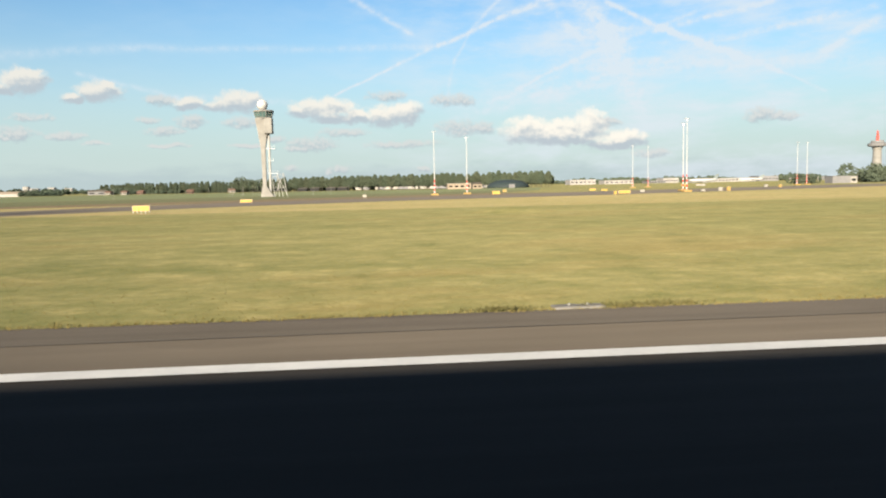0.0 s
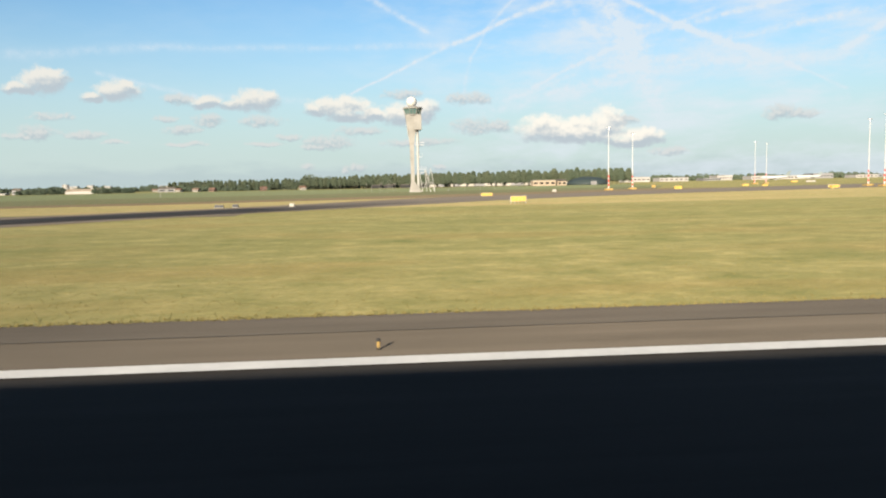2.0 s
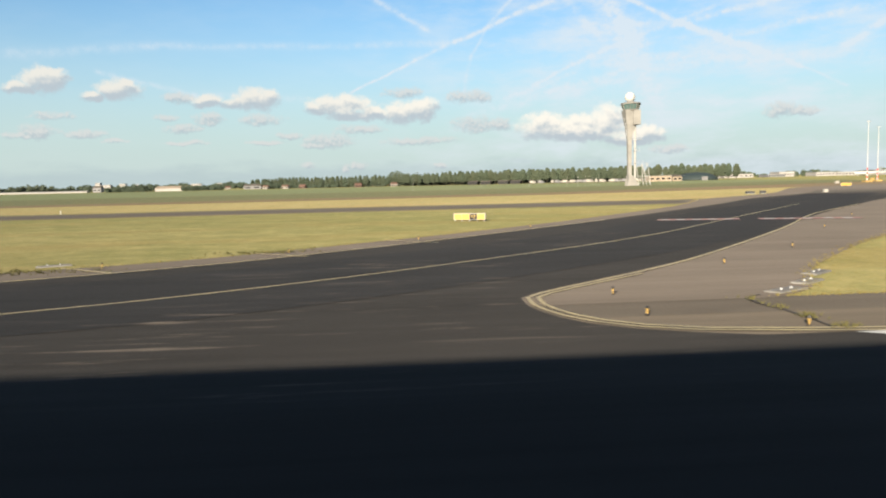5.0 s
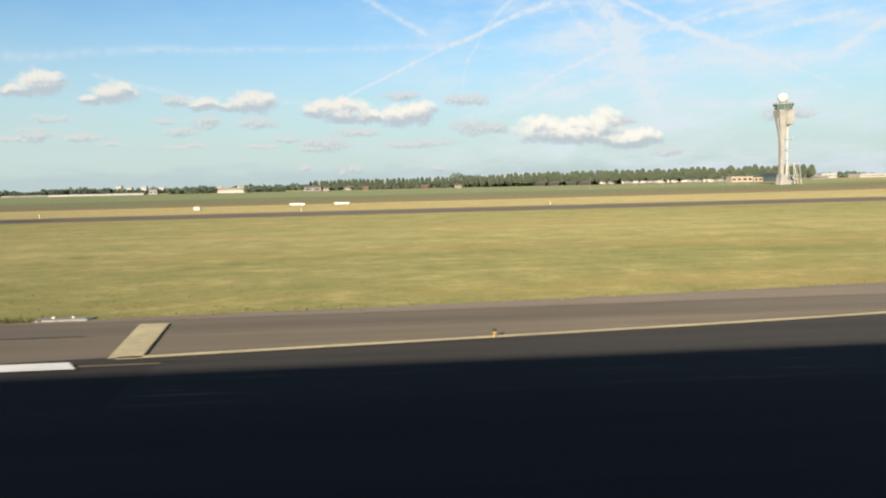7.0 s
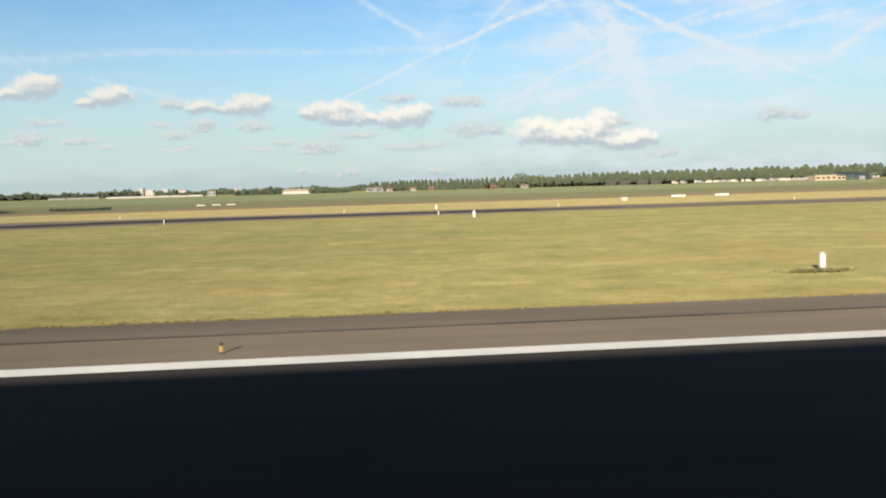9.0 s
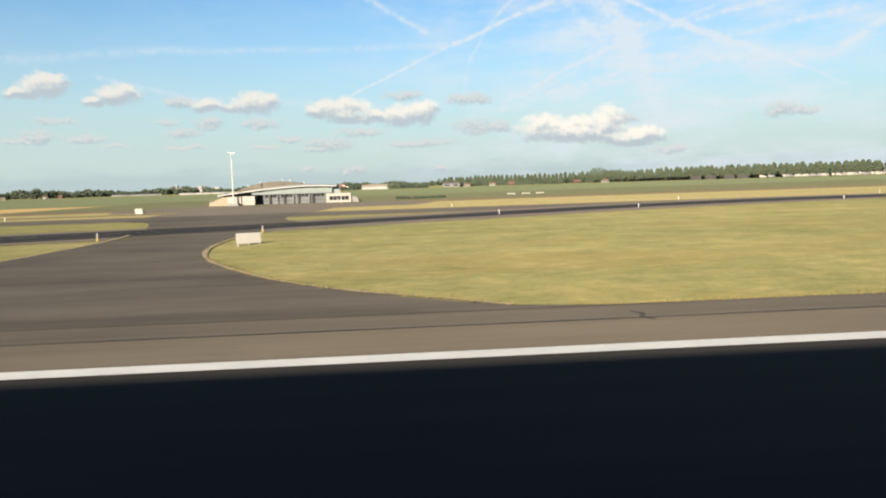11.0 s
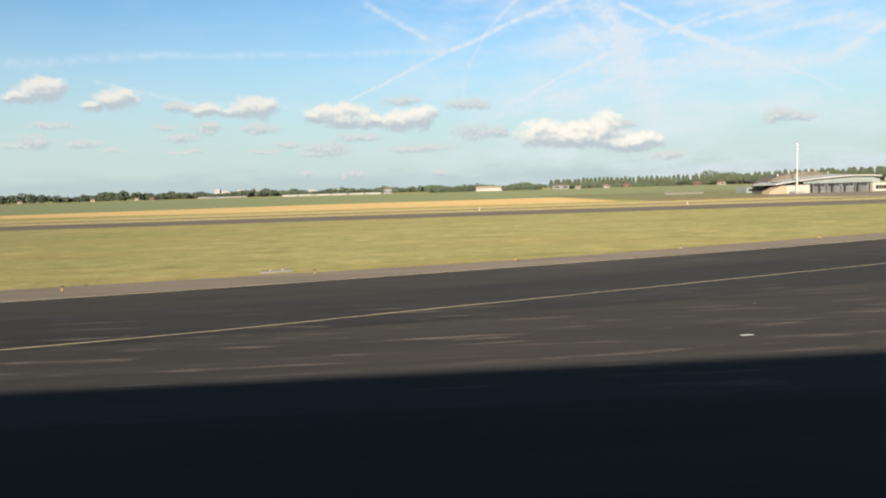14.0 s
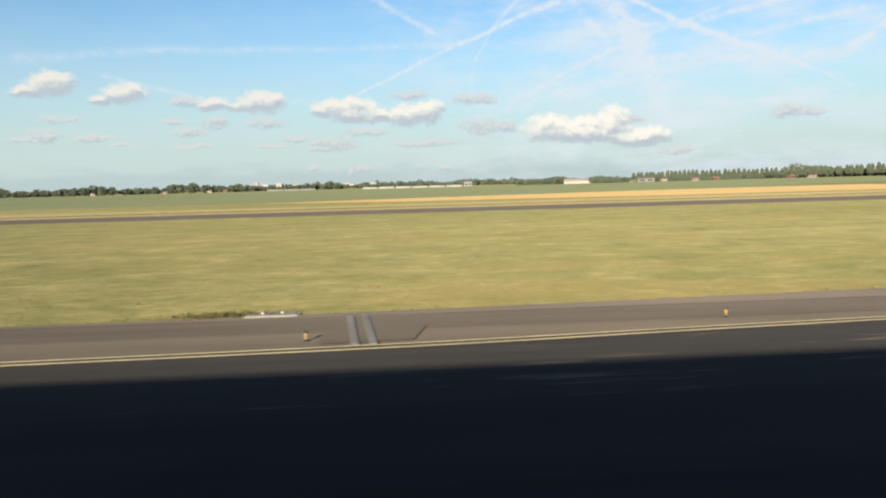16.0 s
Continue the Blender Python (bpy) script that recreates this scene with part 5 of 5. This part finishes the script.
block("barn", (-317, 692, 0), (28, 14, 2.6), FAR_WHITE, "broad pale barn with shallow roof", "barn", 0, 2.0)
block("barn", (-247, 705, 0), (16, 10, 3.2), FAR_GREY, "low grey farm shed", "barn", 2, 1.6)
for x, w in ((-640, 20), (-619, 19), (-599, 19)):
    block("greenhouse", (x, 952, 0), (w, 10, 1.0), FAR_GREY, "long low white greenhouse on the horizon", "greenhouse", 0, 0.7, group="greenhouses")
for i in range(6):
    block("greenhouse", (-428 - 17.5 * i, 766 + 5 * i, 0), (15.5, 10, 1.3), FAR_WHITE, "long low white greenhouse on the horizon", "greenhouse", 0, 0.6, group="greenhouses")
block("barn", (-413, 772, 0), (8, 8, 4.5), FAR_GREY, "grey gabled barn beside the greenhouses", "barn", 2, 2.2)
for x, y in ((-52, 597), (-42, 591), (-29, 585), (-20, 580)):
    block("shed", (x, y, 0), (8.5, 5, 2.3), LAMP_BLACK, "dark low shed before the poplar row", "shed", 0, 0.7, turn=-30, group="dark sheds under the poplars")


def van(at, turn, mat, label):
    t = thing("van", at, label, "van", "vans parked by the poplars", turn)
    bm = bmesh.new()
    side = ((-2.6, 0.45), (2.5, 0.45), (2.6, 1.1), (1.7, 1.35), (1.1, 2.25), (-2.6, 2.35))
    rings = [[bm.verts.new((x, y, z)) for x, z in side] for y in (-0.95, 0.95)]
    for i in range(6):
        j = (i + 1) % 6
        bm.faces.new((rings[0][i], rings[0][j], rings[1][j], rings[1][i]))
    bm.faces.new(rings[0][::-1])
    bm.faces.new(rings[1])
    bmesh.ops.recalc_face_normals(bm, faces=bm.faces)
    part("body", bm, mat, t)
    part("side_window", boxed(0.1, 1.1, -0.97, -0.94, 1.35, 2.0), DARK_GLASS, t)
    for x in (-1.7, 1.7):
        for y in (-0.85, 0.85):
            bm = bmesh.new()
            rod(bm, (x, y - 0.12, 0.36), (x, y + 0.12, 0.36), 0.36, 0.36, 12)
            part("wheel", bm, LAMP_BLACK, t)
    return t


vans = [van((-8, 571, 0), -30, HOUSE_WHITE, "white van parked before the poplar row"), van((-2, 569, 0), -30, FAR_GREY, "grey van parked before the poplar row")]
rng = random.Random(21)
for i in range(22):
    u = i / 21
    copy_thing(vans[0 if rng.random() < 0.5 else 1], pose(6 + 92 * u + rng.uniform(-1, 1), 565 - 54 * u + rng.uniform(-2, 2), 0, 0, 0, -30 + rng.choice((0, 90, 180)) + rng.uniform(-8, 8)))
for x, y, m, lab in ((-116, 640, HOUSE_WHITE, "small white farmhouse before the wood"), (-146, 622, BRICK, "brick farmhouse with red tiled roof"), (-196, 660, BRICK, "brick farmhouse with red tiled roof"), (-212, 668, HOUSE_WHITE, "small white farmhouse before the wood"), (-233, 690, HOUSE_WHITE, "low white farm building"), (-296, 828, HOUSE_WHITE, "white farm building among far trees"), (-710, 905, HOUSE_WHITE, "white farmhouse before far trees"), (-690, 900, BRICK, "brick farmhouse with red tiled roof"), (-770, 930, HOUSE_BEIGE, "beige farm shed before far trees"), (-860, 940, HOUSE_WHITE, "white farm shed before far trees")):
    block("farmhouse", (x, y, 0), (5.5, 5, 1.9), m, lab, "house", 3, 1.5, turn=(x * 13) % 30 - 15, group="farmhouses")
for x, y, w, h in ((-836, 1900, 12, 19), (-812, 1890, 20, 14), (-778, 1905, 14, 16), (-735, 1900, 18, 13), (-600, 1910, 24, 12), (-540, 1900, 16, 12)):
    block("apartment_block", (x, y, 0), (w, 14, h), FAR_WHITE, "pale apartment block on the far horizon", "apartment block", 4, group="far apartment blocks")
rng = random.Random(11)
x = 250.0
while x < 620:
    w = rng.uniform(18, 46)
    block("terminal_hall", (x, 860 + rng.uniform(-20, 20), 0), (w, 22, rng.uniform(2.5, 6)), FAR_WHITE if rng.random() < 0.7 else FAR_GREY, "pale airport hall on the far horizon", "airport building", 6, group="far airport halls")
    x += w * rng.uniform(1.0, 1.5)
block("hut", (219, 328, 0), (9, 6, 3.2), FAR_GREY, "small grey airfield hut beside bushes", "hut", 0)
block("hut", (226, 329, 0), (3.6, 5, 3.0), HOUSE_WHITE, "small white airfield hut beside bushes", "hut", 1)

far_tower = thing("far_control_tower", (726, 1000, 0), "pale far control tower with red mast", "tower")
bm = bmesh.new()
lathe(bm, [(10, 0), (6.5, 8), (5.6, 40), (7, 45)], 16)
part("shaft", bm, CONCRETE, far_tower)
bm = bmesh.new()
lathe(bm, [(7, 45), (12.5, 46), (13, 50), (9, 51), (8, 54)], 16)
part("cab", bm, FAR_GREY, far_tower)
bm = bmesh.new()
rod(bm, (0, 0, 54), (0, 0, 68), 2.2, 1.0, 8)
part("aerial", bm, RED_STEEL, far_tower, "red aerial mast")


# ---------------------------------------------------------------- trees
def tree_points(rng, h, r, bare, lobes=9):
    """Leaf clump places for a tall crown with an uneven outline."""
    n = lobes * 130
    u = rng.uniform(0, 1, n) ** 0.85
    a = rng.uniform(0, math.tau, n)
    z = h * (bare + (0.99 - bare) * u)
    wide = r * np.sin(np.clip(0.16 + 0.80 * u, 0, 1) * math.pi) ** 0.6
    wide = wide * (1 + 0.22 * np.sin(3 * a + 9 * u + rng.uniform(0, 6)) + 0.12 * np.sin(5 * a - 17 * u))
    d = wide * rng.uniform(0.25, 1.0, n) ** 0.5
    return np.stack([d * np.cos(a), d * np.sin(a), z], 1)


def make_tree(name, seed, h, r, bare, leaf, mat, label, at):
    rng = np.random.default_rng(seed)
    t = thing(name, at, label, "tree", "tree rows")
    bm = bmesh.new()
    rod(bm, (0, 0, 0), (0.1, 0, h * 0.55), h * 0.018, h * 0.010, 7)
    rod(bm, (0.1, 0, h * 0.55), (0, 0.1, h * 0.92), h * 0.010, h * 0.003, 6)
    for i in range(6):
        a, z = i * 2.4, h * (bare + 0.1 + 0.09 * i)
        rod(bm, (0.05, 0, z), (r * 0.6 * math.cos(a), r * 0.6 * math.sin(a), z + h * 0.14), h * 0.006, h * 0.002, 5)
    part("trunk", bm, BARK, t)
    ob = new("crown", cloud_mesh("crown", tree_points(rng, h, r, bare, 16), leaf, mat, seed))
    ob.parent = t
    return t


poplars = [make_tree("poplar_tree", 20 + i, h, 2.45, 0.25, 0.42, POPLAR, "tall narrow dark green poplar in a long row", (60 + 5 * i, 560, 0)) for i, h in enumerate((11.6, 12.8, 10.6, 12.0))]
A_END, B_END = Vector((124, 506)), Vector((-251, 725))
rng = random.Random(3)
count = 108
for row, back in ((0, 0.0), (1, 13.0)):
    for i in range(count if row == 0 else count // 2):
        u = i / (count - 1)
        p = A_END.lerp(B_END, u)
        s = rng.uniform(0.90, 1.06) * (1.0 if u < 0.55 else 0.88) * (1 - 0.2 * row)
        thin_row = 1.0 if u < 0.5 else 0.82
        m = pose(p.x + rng.uniform(-0.7, 0.7) + row * 5, p.y + back + rng.uniform(-1.5, 1.5), 0, 0, 0, rng.uniform(0, 360)) @ Matrix.Diagonal((s * thin_row, s * thin_row, s * rng.uniform(0.97, 1.04), 1))
        if i < 4 and row == 0:
            poplars[i].matrix_basis = m
        else:
            copy_thing(poplars[rng.randrange(4)], m)


def wood_belt(name, a, b, depth, low, high, count, seed, leaf, label, bare=0.0):
    """A belt of woodland between two points: uneven tree-sized domes of leaf clumps."""
    rng = np.random.default_rng(seed)
    a, b = np.array(a, float), np.array(b, float)
    ln = np.linalg.norm(b - a)
    side = np.array([-(b - a)[1], (b - a)[0]]) / ln
    pts = []
    x = 0.0
    while x < ln:
        h = rng.uniform(low, high) * (0.85 + 0.3 * math.sin(x * 0.05 + seed))
        r = h * rng.uniform(0.35, 0.6)
        c = a + (b - a) * x / ln + side * rng.uniform(-depth, depth)
        v = rng.normal(size=(count * 2, 3))
        v /= np.linalg.norm(v, axis=1, keepdims=True)
        v *= rng.uniform(0.7, 1.05, (count * 2, 1))
        z0 = h * (0.5 + bare / 2)
        q = np.stack([c[0] + v[:, 0] * r, c[1] + v[:, 1] * r, z0 + v[:, 2] * (h - z0)], 1)
        pts.append(q)
        x += r * rng.uniform(0.55, 1.0)
    me = cloud_mesh(name, np.concatenate(pts), leaf * 0.72, WOOD, seed)
    return tagged(new(name, me), label, "trees", kind="stuff")


W = "dense belt of dark green trees on the horizon"
wood_belt("tree_belt", (-250, 712), (-75, 640), 8, 3.0, 6, 130, 1, 0.8, "dense dark green wood behind the poplars")
wood_belt("tree_belt", (-118, 668), (-62, 640), 8, 11, 14, 170, 2, 0.9, "dense dark green wood behind the poplars")
wood_belt("tree_belt", (60, 575), (-60, 640), 6, 2.5, 4.5, 110, 3, 0.8, "low hedge under the poplar row")
wood_belt("tree_belt", (-306, 683), (-292, 680), 3, 6.5, 8, 160, 4, 0.7, "compact group of dark round trees")
wood_belt("tree_belt", (-289, 684), (-270, 684), 3, 6, 7.5, 160, 5, 0.7, "compact group of dark round trees")
wood_belt("tree_belt", (-374, 690), (-332, 686), 4, 4, 6, 120, 6, 0.8, "compact group of dark round trees")
wood_belt("tree_belt", (-1900, 1000), (-690, 960), 18, 8, 12, 90, 7, 1.6, W)
wood_belt("tree_belt", (-700, 975), (-560, 1010), 12, 6, 10, 90, 8, 1.4, W)
wood_belt("tree_belt", (-580, 1150), (-260, 1150), 20, 5, 9, 80, 9, 1.6, W)
wood_belt("tree_belt", (-1500, 2000), (900, 2000), 30, 9, 15, 40, 10, 3.2, W)
wood_belt("tree_belt", (300, 1000), (900, 1000), 25, 4, 8, 60, 12, 1.8, W)
wood_belt("tree_belt", (212, 332), (205, 345), 3, 3.5, 5, 130, 13, 0.5, "round bushes beside the airfield hut")
wood_belt("tree_belt", (238, 345), (420, 470), 8, 4, 9, 120, 14, 0.8, "dark green wood behind the airfield")
wood_belt("tree_belt", (-306, 150), (-296, 153), 1.5, 0.35, 0.7, 50, 15, 0.15, "low bushes in rough grass beside the hangar")

# low grass hump
bm = bmesh.new()
bmesh.ops.create_grid(bm, x_segments=40, y_segments=16, size=1)
for v in bm.verts:
    r2 = v.co.x**2 + v.co.y**2
    v.co = Vector((14.4 + v.co.x * 5, 73 + v.co.y * 5, 0.5 * max(0, 1 - r2) ** 1.3 - 0.02 + 0.04 * noise.noise(v.co * 4)))
tagged(obj("grass_hump", bm, GRASS, smooth=True), "low rounded green hump in the mown grass", "mound", kind="structure")


# ---------------------------------------------------------------- grass blades and weeds
def paved(x, y):
    """True where a pavement covers the near grass."""
    if y < VERGE - 0.1:
        return True
    return any(inside(p, x, y) for p in SOFT)


def inside(poly, x, y):
    hit = False
    for (x0, y0), (x1, y1) in zip(poly, poly[1:] + poly[:1]):
        if (y0 > y) != (y1 > y) and x < x0 + (y - y0) / (y1 - y0) * (x1 - x0):
            hit = not hit
    return hit


SOFT = [[(p.x, p.y) for p in line] for line in ([*spline(soft_near_3, 4), *reversed(spline(soft_far_3, 4))], [*spline(soft_near_2, 4), *reversed(spline(soft_far_2, 4))], [*spline(left_c, 4), *reversed(spline(right_c, 4))])]


def blades(name, places, heights, mat, seed, label):
    """Upright grass tufts: three narrow bent blades each."""
    rng = np.random.default_rng(seed)
    p, h = np.asarray(places), np.asarray(heights)[:, None]
    vs = []
    for _ in range(3):
        a = rng.uniform(0, math.tau, len(p))
        d = np.stack([np.cos(a), np.sin(a), 0 * a], 1)
        w = np.stack([-np.sin(a), np.cos(a), 0 * a], 1) * h * rng.uniform(0.10, 0.2, (len(p), 1))
        o = p + d * h * 0.12
        tip = o + d * h * rng.uniform(0.2, 0.9, (len(p), 1)) + np.array([0, 0, 1]) * h * rng.uniform(0.6, 1.0, (len(p), 1))
        vs.append(np.stack([o - w, o + w, tip], 1))
    v = np.concatenate(vs).reshape(-1, 3)
    me = raw(name, v, np.arange(len(v)).reshape(-1, 3), mat)
    return tagged(new(name, me), label, "grass", kind="stuff")


rng = np.random.default_rng(8)
spots = []
while len(spots) < 90000:
    x, y = rng.uniform(-545, 40), VERGE + 14 * rng.uniform(0, 1) ** 1.7
    if not paved(x, y):
        spots.append((x, y, 0.0))
blades("grass_tufts", spots, rng.uniform(0.025, 0.055, len(spots)), TUFT, 1, "short yellow-green mown grass blades")
edge = []
while len(edge) < 16000:
    x = rng.uniform(-545, 40)
    y = VERGE - 0.10 + abs(rng.normal(0, 0.22)) - 0.1 * noise.noise(Vector((x * 0.9, 0, 0)))
    if not any(inside(p, x, y) for p in SOFT):
        edge.append((x, y, 0.0))
for line in (soft_near_3[:9], soft_far_3[:10], soft_near_2[:9], soft_far_2[:12], left_c[1:5], right_c[1:5]):
    pts = spline(line, 0.25)
    for p in pts:
        for _ in range(5):
            x, y = p.x + rng.normal(0, 0.16), p.y + rng.normal(0, 0.16)
            if y > VERGE - 0.1:
                edge.append((x, y, 0.03))
blades("verge_grass", edge, rng.uniform(0.03, 0.10, len(edge)), TUFT, 2, "uneven taller grass along the shoulder edge")
weeds = []
for cx, cy, n, sx, sy in ((-109.6, 15.6, 90, 0.5, 0.12), (-385.2, 17.0, 170, 1.3, 0.35), (-382.0, 17.4, 160, 1.5, 0.4), (-114.34, 14.4, 14, 0.12, 0.15), (-114.3, 13.4, 30, 0.10, 0.15), (-114.2, 12.35, 20, 0.12, 0.1), (-114.4, 15.4, 14, 0.15, 0.3), (-94.0, 12.6, 12, 0.10, 0.06), (-231.3, 12.5, 40, 0.25, 0.08), (-229.9, 12.5, 30, 0.2, 0.08), (-228.6, 12.5, 30, 0.3, 0.06), (-226.0, 12.3, 25, 0.3, 0.05), (-225, 12.3, 20, 0.2, 0.05), (-228.9, 20.1, 200, 0.5, 0.15), (-495.6, 16.3, 200, 0.6, 0.15), (-456.6, 20.1, 250, 0.7, 0.15), (-441, 23, 200, 0.8, 0.15), (-216.9, 16.05, 320, 0.55, 0.12), (-188.6, 16.05, 160, 0.4, 0.1), (6.5, 16.0, 200, 0.7, 0.15), (3.2, 16.0, 150, 0.4, 0.1), (-317.4, 18.4, 16, 0.08, 0.08), (-320.3, 18.0, 16, 0.07, 0.08), (-135, 25.6, 260, 1.6, 0.4), (-127.5, 30.6, 160, 1.0, 0.3)):
    for _ in range(n):
        weeds.append((rng.normal(cx, sx), rng.normal(cy, sy), 0.03))
blades("weeds", weeds, rng.uniform(0.05, 0.14, len(weeds)), WEED, 3, "small green weeds growing in pavement joints")
